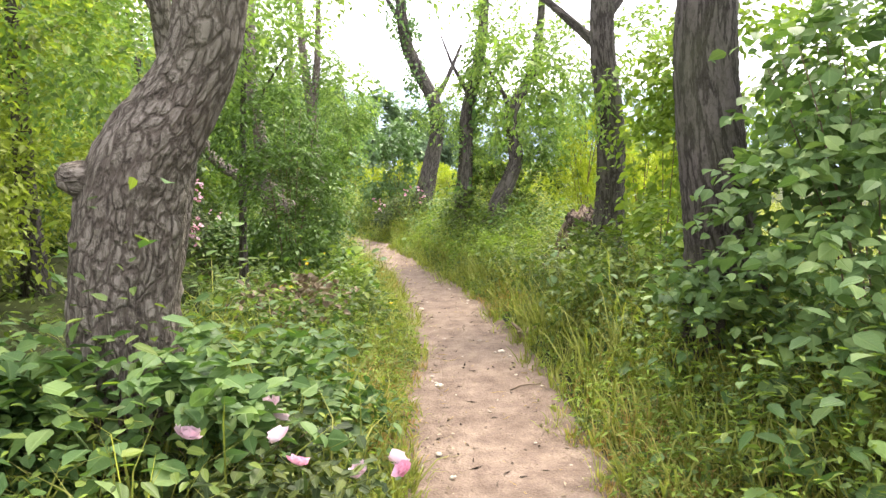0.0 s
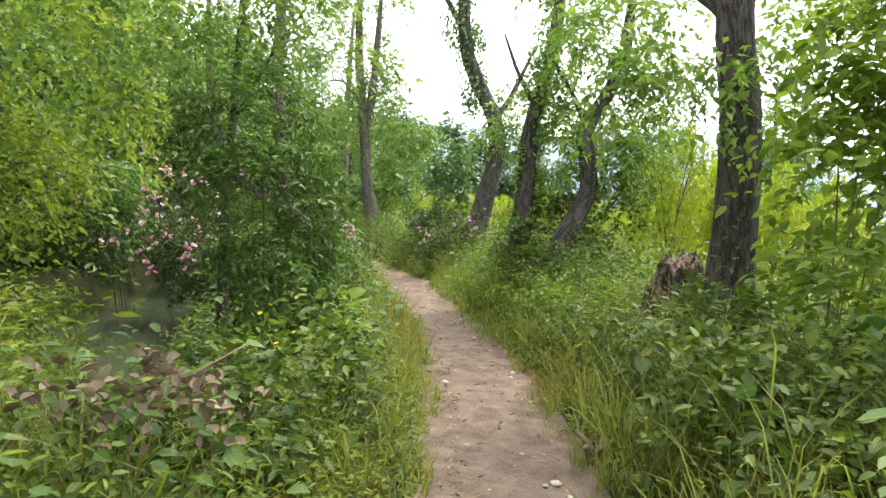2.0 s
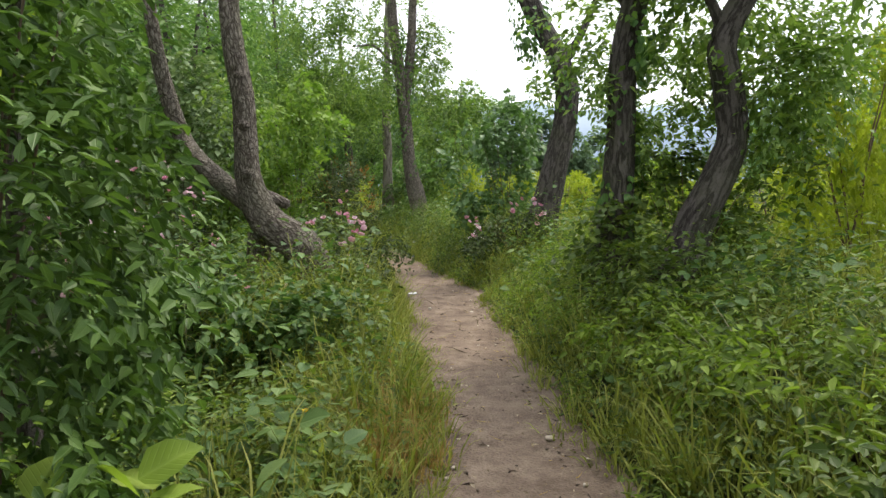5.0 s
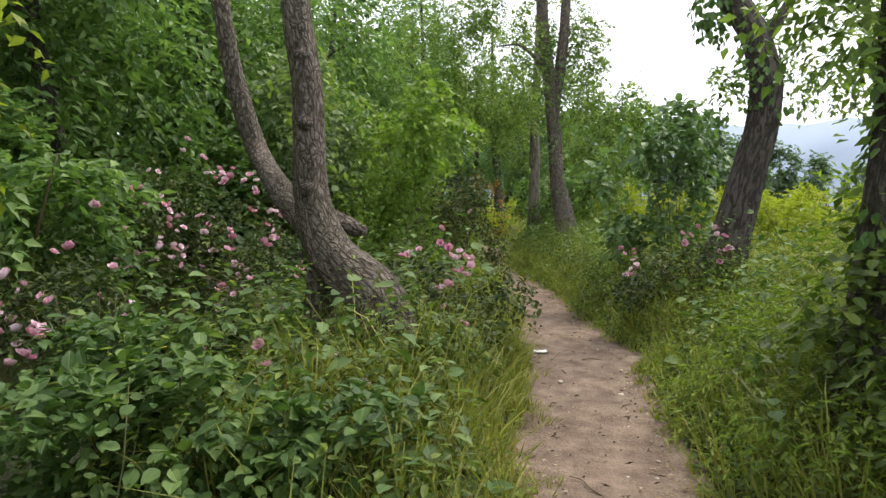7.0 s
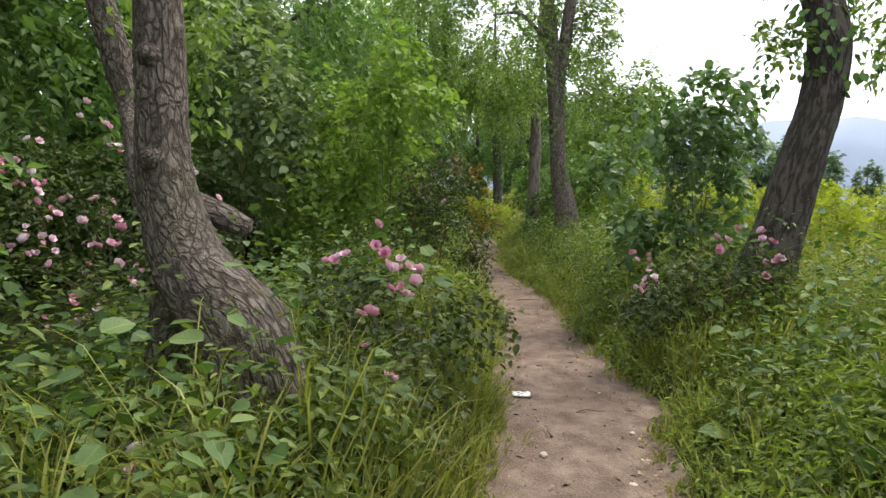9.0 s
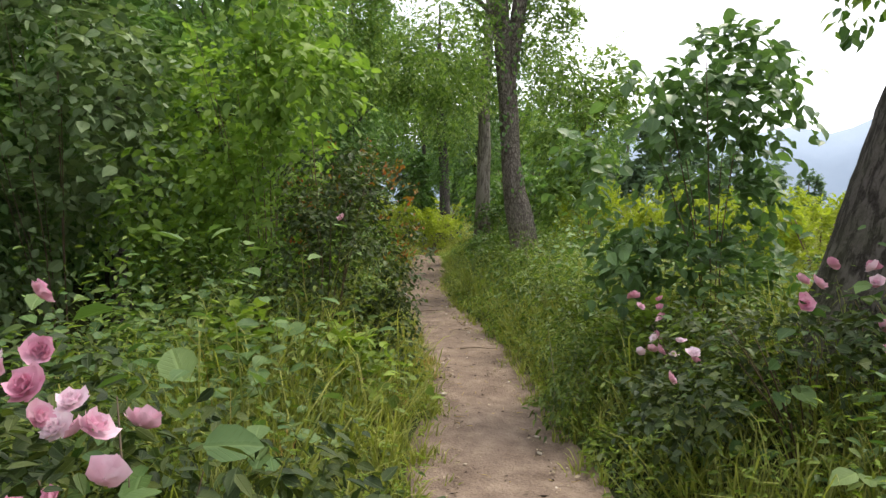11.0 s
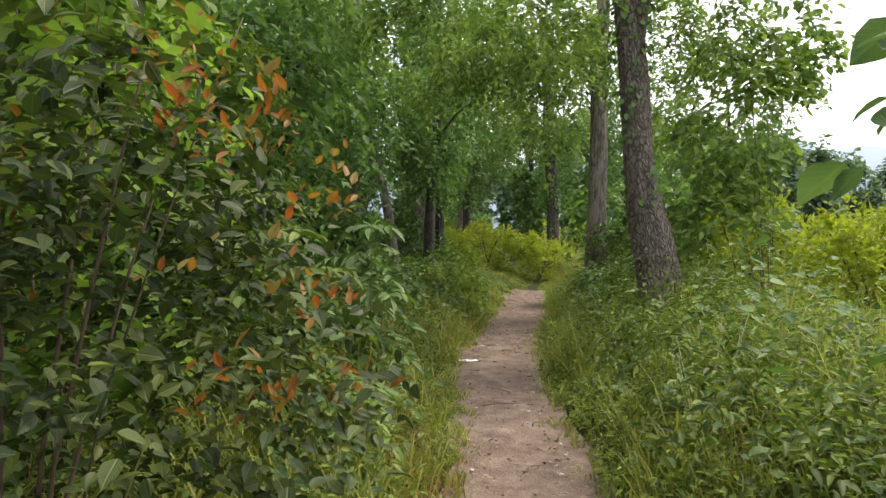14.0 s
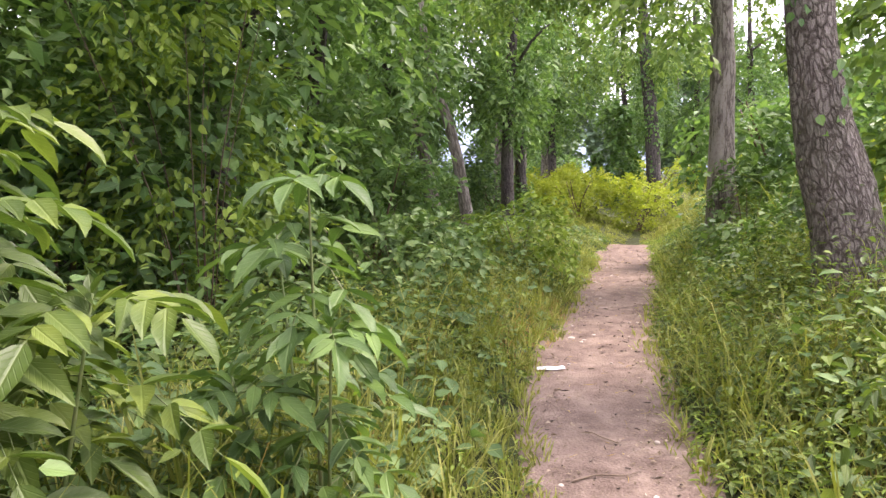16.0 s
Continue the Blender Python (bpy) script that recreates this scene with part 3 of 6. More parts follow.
def rose_mesh(name, mat, size=0.042, turn=0.0):
    """A double rose: three whorls of cupped petals, the inner ones upright."""
    v, f = [], []
    for count, tilt, r, lift in ((6, 0.22, 1.0, 0.0), (6, 0.62, 0.86, 0.05), (5, 1.05, 0.66, 0.08), (3, 1.35, 0.45, 0.1)):
        for k in range(count):
            a = 2 * math.pi * k / count + turn + 3 * tilt
            q = r * size * (0.88 + 0.2 * math.sin(5 * a + 9 * tilt))
            rot = Matrix.Rotation(a, 3, "Z") @ Matrix.Rotation(-tilt, 3, "Y")
            base = len(v)
            for u, w, z in ((0.05, 0, 0), (0.5, 0.5, 0.14), (0.92, 0.46, 0.3), (1.0, 0, 0.2), (0.92, -0.46, 0.3), (0.5, -0.5, 0.14), (0.55, 0, 0.0)):
                p = rot @ Vector((u * q, w * q * 1.25, z * q))
                v.append((p.x, p.y, p.z + lift * size))
            f += [(base, base + 6, base + 1)] + [(base + i, base + 6, base + i + 1) for i in range(1, 5)] + [(base + 5, base + 6, base)]
    return raw_mesh(name, v, f, mat, True)


ROSE = rose_mesh("blossom", M_PETAL)
ROSE_PALE = rose_mesh("blossom", M_PALEPETAL, 0.04, 0.5)


def bloom(parent, at, where, pale=0.3, scale=1.0):
    for p in where:
        ob = part("blossom", ROSE_PALE if RNG.uniform() < pale else ROSE, parent, "pink double rose blossom")
        ob.matrix_basis = Matrix.LocRotScale(Vector(np.subtract(p, at)), Euler((RNG.uniform(-1.1, 0.9), RNG.uniform(-0.9, 0.9), RNG.uniform(0, 6))), Vector((1, 1, 1)) * scale * RNG.uniform(0.75, 1.25))

# ---- ground, path, stream, distance ----
gx = np.concatenate([[-4000, -1500, -500, -200, -90, -45, -28], np.arange(-18, 14.01, 0.26), [22, 40, 90, 200, 500, 1500, 4000]])
gy = np.concatenate([[-4000, -1500, -500, -150, -50, -25], np.arange(-9, 46.01, 0.3), [52, 60, 75, 110, 200, 500, 1500, 4000]])
GX, GY = np.meshgrid(gx, gy)
GZ = height(GX, GY)
ni, nj = GX.shape
ii, jj = np.meshgrid(np.arange(ni - 1), np.arange(nj - 1), indexing="ij")
quads = np.stack([ii * nj + jj, ii * nj + jj + 1, (ii + 1) * nj + jj + 1, (ii + 1) * nj + jj], -1).reshape(-1, 4)
tagged(new("ground", raw_mesh("ground", np.stack([GX, GY, GZ], -1).reshape(-1, 3), quads, M_GROUND, True)),
       "mossy green-brown woodland and meadow soil under plants", "ground", kind="structure")

py = np.arange(-8, 33.6, 0.07)
pu = np.linspace(-1, 1, 31)
PY, PU = np.meshgrid(py, pu, indexing="ij")
edge = half(PY) + 0.2
slope = (mid_x(PY + 0.3) - mid_x(PY - 0.3)) / 0.6
PX = mid_x(PY) + PU * edge * np.sqrt(1 + slope**2)
rut = 0.012 + 0.012 * np.sin(3.3 * PY + 2 * PU) * np.sin(5 * PX) + RNG.normal(0, 0.0035, PY.shape)
PZ = np.maximum(rut, height(PX, PY) + 0.012) - 0.12 * smooth(0.88, 1.0, np.abs(PU))
a, b = PY.shape
ii, jj = np.meshgrid(np.arange(a - 1), np.arange(b - 1), indexing="ij")
quads = np.stack([ii * b + jj, ii * b + jj + 1, (ii + 1) * b + jj + 1, (ii + 1) * b + jj], -1).reshape(-1, 4)
tagged(new("path", raw_mesh("path", np.stack([PX, PY, PZ], -1).reshape(-1, 3), quads, M_PATH, True)),
       "narrow pinkish-brown trodden earth footpath between grass", "path", kind="structure")

wy = np.arange(-8, 24, 0.5)
wx = np.interp(wy, STREAM[:, 1], STREAM[:, 0])
wv = np.concatenate([np.stack([wx + k, wy, np.full_like(wy, -0.36)], 1) for k in (-1.3, 1.3)])
k = np.arange(len(wy) - 1)
tagged(new("water", raw_mesh("water", wv, np.stack([k, k + len(wy), k + 1 + len(wy), k + 1], 1), M_WATER, True)),
       "murky grey-green water of a narrow stream", "stream", kind="structure")

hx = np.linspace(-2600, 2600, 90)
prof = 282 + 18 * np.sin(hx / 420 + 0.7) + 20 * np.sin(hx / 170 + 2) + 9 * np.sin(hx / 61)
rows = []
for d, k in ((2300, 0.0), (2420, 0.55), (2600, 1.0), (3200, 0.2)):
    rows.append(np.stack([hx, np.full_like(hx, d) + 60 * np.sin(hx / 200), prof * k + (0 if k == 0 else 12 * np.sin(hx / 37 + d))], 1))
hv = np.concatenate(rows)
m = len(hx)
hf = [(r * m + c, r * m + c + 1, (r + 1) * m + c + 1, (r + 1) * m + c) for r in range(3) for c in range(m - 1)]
tagged(new("backdrop", raw_mesh("backdrop", hv, hf, M_HILL, True)), "distant wooded mountain ridge, blue-grey from haze put into its colour", "mountain", kind="structure")

# ---- trees beside the path ----
tree("old leaning tree with deeply furrowed grey bark",
     [(-1.02, 2.92, 0.15, 0.26), (-1.03, 2.90, 0.7, 0.22), (-1.02, 2.90, 1.145, 0.205), (-0.985, 2.90, 1.377, 0.212), (-0.94, 2.894, 1.605, 0.205), (-0.862, 2.886, 1.762, 0.185), (-0.777, 2.878, 1.872, 0.165),
      (-0.692, 2.869, 2.003, 0.148), (-0.634, 2.863, 2.133, 0.14), (-0.60, 2.861, 2.35, 0.135), (-0.55, 2.9, 2.9, 0.12), (-0.6, 3.0, 4.0, 0.10), (-0.4, 3.1, 5.4, 0.05)],
     [[(-0.56, 2.9, 2.8, 0.09), (-0.8, 2.85, 3.2, 0.075), (-1.2, 2.8, 3.7, 0.05), (-1.5, 2.7, 4.4, 0.03)], [(-1.06, 2.88, 1.6, 0.085), (-1.17, 2.84, 1.62, 0.07), (-1.21, 2.82, 1.63, 0.045)],
      [(-0.62, 3.0, 3.6, 0.06), (-0.1, 3.3, 4.3, 0.04), (0.5, 3.6, 4.8, 0.02)]],
     [((-1.0, 3.2, 5.2), (1.6, 1.6, 1.3), 130), ((-2.2, 4.2, 3.2), (0.9, 1.0, 0.9), 150), ((-0.35, 5.0, 3.15), (0.7, 0.8, 0.4), 60), ((0.35, 6.2, 3.5), (0.7, 0.7, 0.35), 40)], M_BARK, M_TREE, 0.075, 32, 0.075, 0.25, step=0.04)
tree("slim tree with rough grey-brown bark",
     [(-1.62, 4.75, 0.1, 0.15), (-1.509, 4.741, 0.714, 0.118), (-1.354, 4.74, 1.141, 0.106), (-1.291, 4.74, 1.509, 0.098), (-1.237, 4.74, 1.772, 0.09), (-1.221, 4.74, 2.008, 0.09), (-1.265, 4.74, 2.171, 0.085),
      (-1.31, 4.76, 2.4, 0.075), (-1.4, 4.8, 3.2, 0.06), (-1.3, 4.9, 4.6, 0.03)],
     [[(-1.24, 4.74, 2.1, 0.045), (-1.1, 4.76, 2.35, 0.04), (-0.9, 4.8, 3.0, 0.025), (-0.8, 4.9, 3.8, 0.01)], [(-1.32, 4.76, 2.6, 0.05), (-1.5, 4.72, 3.0, 0.035), (-1.9, 4.7, 3.5, 0.02)]],
     [((-1.5, 5.2, 4.2), (1.3, 1.3, 1.2), 150), ((-2.2, 5.6, 2.6), (0.7, 0.8, 0.7), 130), ((-1.1, 6.0, 3.2), (0.5, 0.6, 0.5), 60)], M_BARK, M_TREE, 0.07, 24, 0.07, 0.3, step=0.04)
tree("straight dark-barked tree half wrapped in leaves",
     [(2.36, 4.27, 0.35, 0.29), (2.27, 4.276, 1.137, 0.235), (2.204, 4.283, 1.506, 0.22), (2.157, 4.287, 1.868, 0.204), (2.117, 4.291, 2.259, 0.188), (2.115, 4.291, 2.677, 0.183), (2.2, 4.3, 4.2, 0.14), (2.3, 4.3, 6.5, 0.06)],
     [[(2.13, 4.29, 3.0, 0.07), (1.7, 4.6, 3.6, 0.05), (1.2, 5.0, 4.0, 0.02)], [(2.2, 4.3, 3.6, 0.07), (2.7, 4.0, 4.4, 0.05), (3.2, 3.8, 5.0, 0.02)]],
     [((2.4, 4.2, 5.6), (1.7, 1.6, 1.4), 110), ((2.9, 4.3, 2.2), (0.5, 0.6, 0.6), 110)], M_BARK2, M_TREE, 0.08, 36, 0.06, 0.25, step=0.035)
tree("upright dark grey tree on the grassy bank",
     [(2.60, 7.4, 0.35, 0.22), (2.592, 7.4, 1.018, 0.175), (2.603, 7.4, 1.436, 0.158), (2.602, 7.4, 1.892, 0.149), (2.574, 7.4, 2.342, 0.139), (2.509, 7.4, 2.696, 0.139), (2.48, 7.4, 3.1, 0.13), (2.55, 7.5, 4.6, 0.09), (2.5, 7.6, 6.4, 0.04)],
     [[(2.5, 7.4, 2.9, 0.06), (2.0, 7.8, 3.5, 0.04), (1.6, 8.3, 3.9, 0.02)], [(2.5, 7.4, 3.2, 0.06), (3.0, 7.7, 3.8, 0.04), (3.6, 8.0, 4.2, 0.02)]],
     [((2.5, 7.6, 5.6), (1.6, 1.6, 1.2), 100), ((3.1, 8.0, 3.1), (0.7, 0.8, 0.45), 70), ((1.6, 7.5, 2.4), (0.5, 0.45, 0.32), 40), ((1.75, 7.6, 2.85), (0.65, 0.5, 0.25), 26), ((2.35, 7.0, 2.5), (0.4, 0.35, 0.35), 26), ((2.1, 8.6, 3.2), (0.8, 0.6, 0.4), 50)], M_BARK2, M_TREE, 0.08, 28, 0.06, 0.3, step=0.04)
tree("crooked tree with a curved bare stem",
     [(2.0, 11.98, 0.35, 0.20), (2.1, 11.98, 0.8, 0.165), (2.222, 11.988, 1.141, 0.15), (2.396, 11.999, 1.49, 0.138), (2.515, 12.006, 1.805, 0.126), (2.468, 12.003, 2.177, 0.119), (2.385, 11.998, 2.545, 0.112),
      (2.498, 12.005, 2.80, 0.104), (2.73, 12.019, 3.167, 0.098), (2.896, 12.029, 3.597, 0.09), (3.0, 12.1, 4.6, 0.06), (2.9, 12.2, 5.6, 0.03)],
     [[(2.42, 12.0, 2.62, 0.05), (2.3, 12.0, 2.95, 0.04), (2.0, 12.0, 3.4, 0.025), (1.8, 12.0, 3.9, 0.012)], [(2.75, 12.02, 3.2, 0.05), (3.1, 12.1, 3.4, 0.035), (3.6, 12.2, 3.5, 0.015)]],
     [((2.6, 12.2, 5.2), (1.3, 1.3, 0.9), 90), ((2.2, 11.0, 4.1), (1.3, 0.8, 0.5), 70), ((2.6, 12.2, 2.9), (0.8, 0.6, 0.5), 85), ((3.3, 12.0, 3.4), (0.8, 0.7, 0.55), 95), ((2.1, 12.0, 3.6), (0.65, 0.6, 0.45), 75), ((2.9, 12.0, 2.3), (0.5, 0.5, 0.4), 45), ((2.3, 13.1, 2.2), (0.8, 0.6, 0.8), 120), ((3.3, 13.0, 2.5), (0.9, 0.6, 0.9), 120), ((2.95, 11.9, 2.2), (0.5, 0.45, 0.5), 80)], M_BARK2, M_TREE, 0.085, 20, 0.05, 0.4)
tree("dark leaning tree wrapped in ivy",
     [(1.60, 12.49, 0.3, 0.2), (1.649, 12.497, 1.273, 0.148), (1.692, 12.5, 1.943, 0.13), (1.687, 12.499, 2.474, 0.122), (1.77, 12.504, 2.937, 0.115), (1.916, 12.513, 3.465, 0.108), (1.998, 12.518, 3.922, 0.10), (2.1, 12.6, 5.0, 0.07), (2.0, 12.7, 6.2, 0.03)],
     [[(1.78, 12.5, 2.95, 0.05), (1.5, 12.7, 3.5, 0.03), (1.3, 12.9, 4.1, 0.015)]],
     [((1.9, 12.8, 5.6), (1.2, 1.2, 0.9), 130), ((1.55, 12.7, 2.7), (0.5, 0.4, 0.8), 85), ((2.1, 12.9, 1.9), (0.55, 0.5, 0.55), 75)], M_BARK2, M_TREE, 0.08, 20, 0.05, 0.4,
     ivy=[((1.68, 12.49, 1.5), (0.21, 0.21, 1.0), 260), ((1.85, 12.5, 3.2), (0.27, 0.27, 0.9), 330)])
tree("thick leaning tree with ivy on its upper stem",
     [(1.1, 17.5, 0.25, 0.36), (1.30, 17.5, 1.112, 0.228), (1.46, 17.5, 1.8, 0.205), (1.62, 17.5, 2.45, 0.188), (1.66, 17.5, 2.95, 0.18), (1.53, 17.55, 3.5, 0.17), (1.213, 17.586, 4.074, 0.164), (0.925, 17.568, 4.704, 0.153), (0.797, 17.56, 5.441, 0.142), (0.8, 17.6, 6.8, 0.09), (0.9, 17.6, 8.2, 0.04)],
     [[(1.55, 17.5, 3.3, 0.08), (1.9, 17.6, 3.9, 0.06), (2.3, 17.7, 4.8, 0.03)], [(0.85, 17.56, 5.2, 0.07), (0.4, 17.4, 5.9, 0.05), (-0.2, 17.3, 6.5, 0.02)]],
     [((0.9, 17.6, 7.4), (1.7, 1.7, 1.1), 190), ((2.45, 17.7, 3.5), (0.75, 0.7, 0.8), 95), ((1.1, 17.4, 3.0), (0.22, 0.3, 0.3), 14)], M_BARK2, M_TREE, 0.09, 24, 0.05, 0.35,
     ivy=[((1.54, 17.5, 3.1), (0.28, 0.28, 0.7), 170), ((1.05, 17.57, 4.5), (0.4, 0.34, 1.0), 650), ((1.85, 17.45, 2.7), (0.25, 0.25, 0.4), 60), ((0.8, 17.5, 5.4), (0.5, 0.4, 0.6), 320), ((1.15, 17.4, 2.8), (0.14, 0.2, 0.35), 26)])
tree("forked tree with a reclining bole and two stems",
     [(-1.29, 12.95, 0.1, 0.21), (-1.30, 12.96, 0.6, 0.205), (-1.40, 12.99, 0.86, 0.195), (-1.58, 13.03, 0.97, 0.19), (-1.77, 13.1, 1.07, 0.182), (-1.92, 13.16, 1.24, 0.17), (-2.02, 13.2, 1.46, 0.15), (-2.06, 13.2, 1.68, 0.133), (-2.055, 13.2, 1.878, 0.125), (-2.07, 13.2, 2.41, 0.113),
      (-2.146, 13.185, 2.898, 0.113), (-2.18, 13.18, 3.3, 0.105), (-2.15, 13.3, 4.6, 0.07), (-2.2, 13.4, 6.0, 0.03)],
     [[(-2.03, 13.2, 1.30, 0.11), (-2.45, 13.55, 1.52, 0.11), (-2.95, 14.05, 1.80, 0.105), (-3.28, 14.36, 2.05, 0.105), (-3.38, 14.3, 2.4, 0.10), (-3.46, 14.2, 2.9, 0.09), (-3.52, 14.15, 3.5, 0.08), (-3.6, 14.2, 4.6, 0.04), (-3.6, 14.2, 5.6, 0.015)],
      [(-1.98, 13.3, 1.40, 0.09), (-1.85, 13.37, 1.36, 0.07), (-1.70, 13.42, 1.29, 0.05)], [(-1.95, 13.2, 1.0, 0.13), (-1.98, 13.15, 0.6, 0.12), (-1.9, 13.1, 0.1, 0.14)],
      [(-2.05, 13.14, 2.12, 0.075), (-2.03, 13.07, 2.13, 0.055), (-2.02, 13.045, 2.13, 0.03)], [(-2.03, 13.14, 1.62, 0.08), (-2.0, 13.06, 1.63, 0.06), (-1.98, 13.04, 1.63, 0.03)],
      [(-2.08, 13.13, 2.62, 0.06), (-2.06, 13.08, 2.64, 0.045), (-2.05, 13.06, 2.64, 0.02)]],
     [((-2.5, 13.4, 5.6), (1.5, 1.5, 1.1), 150), ((-2.3, 13.9, 2.6), (0.5, 0.4, 0.5), 36)], M_BARK, M_TREE, 0.075, 26, 0.07, 0.2, step=0.04)
tree("tall pale-barked tree with a forked stem",
     [(-1.66, 25.14, 0.2, 0.34), (-1.75, 25.11, 0.95, 0.235), (-1.81, 25.1, 1.35, 0.25), (-1.91, 25.08, 1.7, 0.195), (-1.99, 25.05, 2.3, 0.172), (-2.05, 25.03, 3.314, 0.162), (-2.199, 24.988, 4.645, 0.155), (-2.335, 24.944, 5.831, 0.14), (-2.4, 24.9, 8.0, 0.10), (-2.5, 24.9, 10.5, 0.04)],
     [[(-2.08, 25.03, 3.6, 0.14), (-1.95, 25.07, 4.6, 0.13), (-1.86, 25.08, 5.4, 0.125), (-1.77, 25.09, 6.9, 0.10), (-1.7, 25.1, 8.6, 0.04)], [(-2.2, 25, 4.7, 0.05), (-2.8, 24.6, 5.3, 0.035), (-3.3, 24.3, 5.2, 0.015)]],
     [((-2.2, 25.0, 9.0), (2.2, 2.0, 1.8), 260), ((-3.5, 24.6, 4.9), (1.5, 1.2, 1.7), 300), ((-1.35, 25.5, 4.6), (0.75, 0.6, 1.7), 210), ((-3.0, 25.6, 3.4), (0.9, 0.7, 1.0), 110), ((-5.2, 24.0, 4.6), (1.2, 1.0, 1.2), 130), ((-4.4, 24.2, 6.4), (1.5, 1.2, 1.5), 210), ((-3.2, 24.4, 7.6), (1.3, 1.1, 1.1), 120)], M_BARK, M_TREE, 0.10, 26, 0.05, 0.35,
     ivy=[((-2.1, 25.0, 4.2), (0.3, 0.28, 1.7), 520), ((-1.95, 25.0, 2.2), (0.22, 0.22, 0.6), 60)])
tree("grey tree with ivy standing behind the fork", [(-3.3, 29.2, 0.1, 0.26), (-3.309, 29.197, 1.78, 0.165), (-3.287, 29.204, 2.943, 0.153), (-3.31, 29.197, 3.751, 0.141), (-3.267, 29.21, 4.782, 0.129), (-3.2, 29.2, 7, 0.09), (-3.1, 29.2, 9, 0.03)], [],
     [((-3.3, 29.2, 7.6), (1.9, 1.8, 1.9), 200), ((-2.4, 29.6, 4.4), (1.1, 0.9, 1.5), 220), ((-4.1, 28.8, 5.2), (1.4, 1.2, 1.6), 320), ((-5.2, 29.0, 4.8), (1.4, 1.2, 0.8), 240), ((-6.5, 29.5, 4.6), (1.2, 1.0, 0.8), 170)], M_BARK3, M_TREE, 0.11, 16, 0.05, 0.35)
tree("ivy-clad tree at the bend of the path", [(-6.98, 40.02, 0.0, 0.3), (-7.0, 40.01, 0.993, 0.22), (-7.02, 40.0, 1.942, 0.21), (-7.04, 39.99, 2.9, 0.2), (-7.12, 39.95, 3.9, 0.19), (-7.2, 39.91, 5.2, 0.17), (-7.3, 39.9, 7.6, 0.1), (-7.3, 39.9, 9.6, 0.03)], [],
     [((-7.2, 40.0, 8.2), (2.3, 2.1, 1.9), 250), ((-6.4, 40.0, 5.0), (1.1, 1.0, 0.9), 100), ((-8.8, 40.2, 5.6), (1.7, 1.2, 1.5), 280)], M_BARK2, M_TREE, 0.13, 16, 0.05, 0.35,
     ivy=[((-7.1, 39.95, 4.0), (0.5, 0.45, 1.6), 900), ((-7.02, 40.0, 2.2), (0.33, 0.31, 1.0), 330)])
for label, tk in (("slender leaning woodland tree", [(-9.1, 32.6, 0, 0.17), (-9.201, 32.561, 0.867, 0.138), (-9.308, 32.495, 1.87, 0.126), (-9.459, 32.402, 2.739, 0.113), (-9.692, 32.258, 3.602, 0.1), (-9.862, 32.153, 4.692, 0.088), (-10, 32, 8, 0.03)]),
                  ("slender crooked woodland tree", [(-10.7, 33.85, 0, 0.19), (-10.823, 33.801, 0.962, 0.155), (-10.973, 33.708, 2.089, 0.141), (-11.139, 33.606, 3.064, 0.127), (-11.446, 33.417, 4.307, 0.113), (-11.2, 33.6, 5.638, 0.099), (-11, 33.6, 8.5, 0.03)]),
                  ("straight pale woodland trunk", [(-12.15, 39.97, 0, 0.29), (-12.099, 40.001, 1.065, 0.247), (-12.004, 40.059, 2.749, 0.228), (-11.855, 40.151, 5.321, 0.209), (-11.7, 40.2, 11, 0.05)]),
                  ("straight pale woodland trunk", [(-13.45, 44.3, 0, 0.3), (-13.387, 44.346, 1.623, 0.25), (-13.267, 44.421, 3.395, 0.235), (-13.089, 44.53, 6.011, 0.22), (-13, 44.6, 12, 0.05)]),
                  ("straight pale woodland trunk", [(-11.72, 42.92, 0, 0.27), (-11.667, 42.959, 1.574, 0.22), (-11.579, 43.013, 3.213, 0.205), (-11.348, 43.156, 5.829, 0.188), (-11.2, 43.2, 12, 0.05)])):
    tx, ty = tk[-1][0], tk[-1][1]
    tree(label, tk, [], [((tx, ty, tk[-1][2] - 1.5), (2.3, 2.1, 2.4), 190), ((tx + 0.9, ty - 0.6, tk[-1][2] * 0.55), (1.4, 1.2, 1.3), 80)], M_BARK3, M_WOOD, 0.14, 12, 0.04, 0.3, per=12, twig=0.55)

# ---- woods on the west side: one tall and one bushy tree, copied ----


def wood_tree(label, hgt, r, low, n, seed, leaf=M_WOOD, size=0.16):
    tk = [(0, 0, -0.1, 0.17), (0.05, 0, hgt * 0.2, 0.13), (0.15 * seed, 0.1, hgt * 0.5, 0.10), (0.1, 0.2, hgt * 0.95, 0.03)]
    limbs = [[(0.1 * seed, 0.08, hgt * q, 0.05), (math.cos(k * 2.2) * r * 0.5, math.sin(k * 2.2) * r * 0.5, hgt * q + 0.7, 0.03), (math.cos(k * 2.2) * r * 0.85, math.sin(k * 2.2) * r * 0.85, hgt * q + 1.0, 0.012)] for k, q in enumerate((0.35, 0.48, 0.6))]
    balls = [((0, 0, hgt * 0.74), (r, r, hgt * 0.27), n), ((r * 0.4, -r * 0.3, hgt * 0.45), (r * 0.75, r * 0.75, hgt * 0.2), n // 2), ((-r * 0.4, r * 0.3, hgt * 0.40), (r * 0.75, r * 0.7, hgt * 0.2), n // 2),
             ((0.1, 0.2, low), (r * 0.7, r * 0.7, 0.9), n // 3)]
    return tree(label, tk, limbs, balls, M_BARK2, leaf, size, 10, 0.05, 0.3, per=11, twig=0.6, step=0.25)


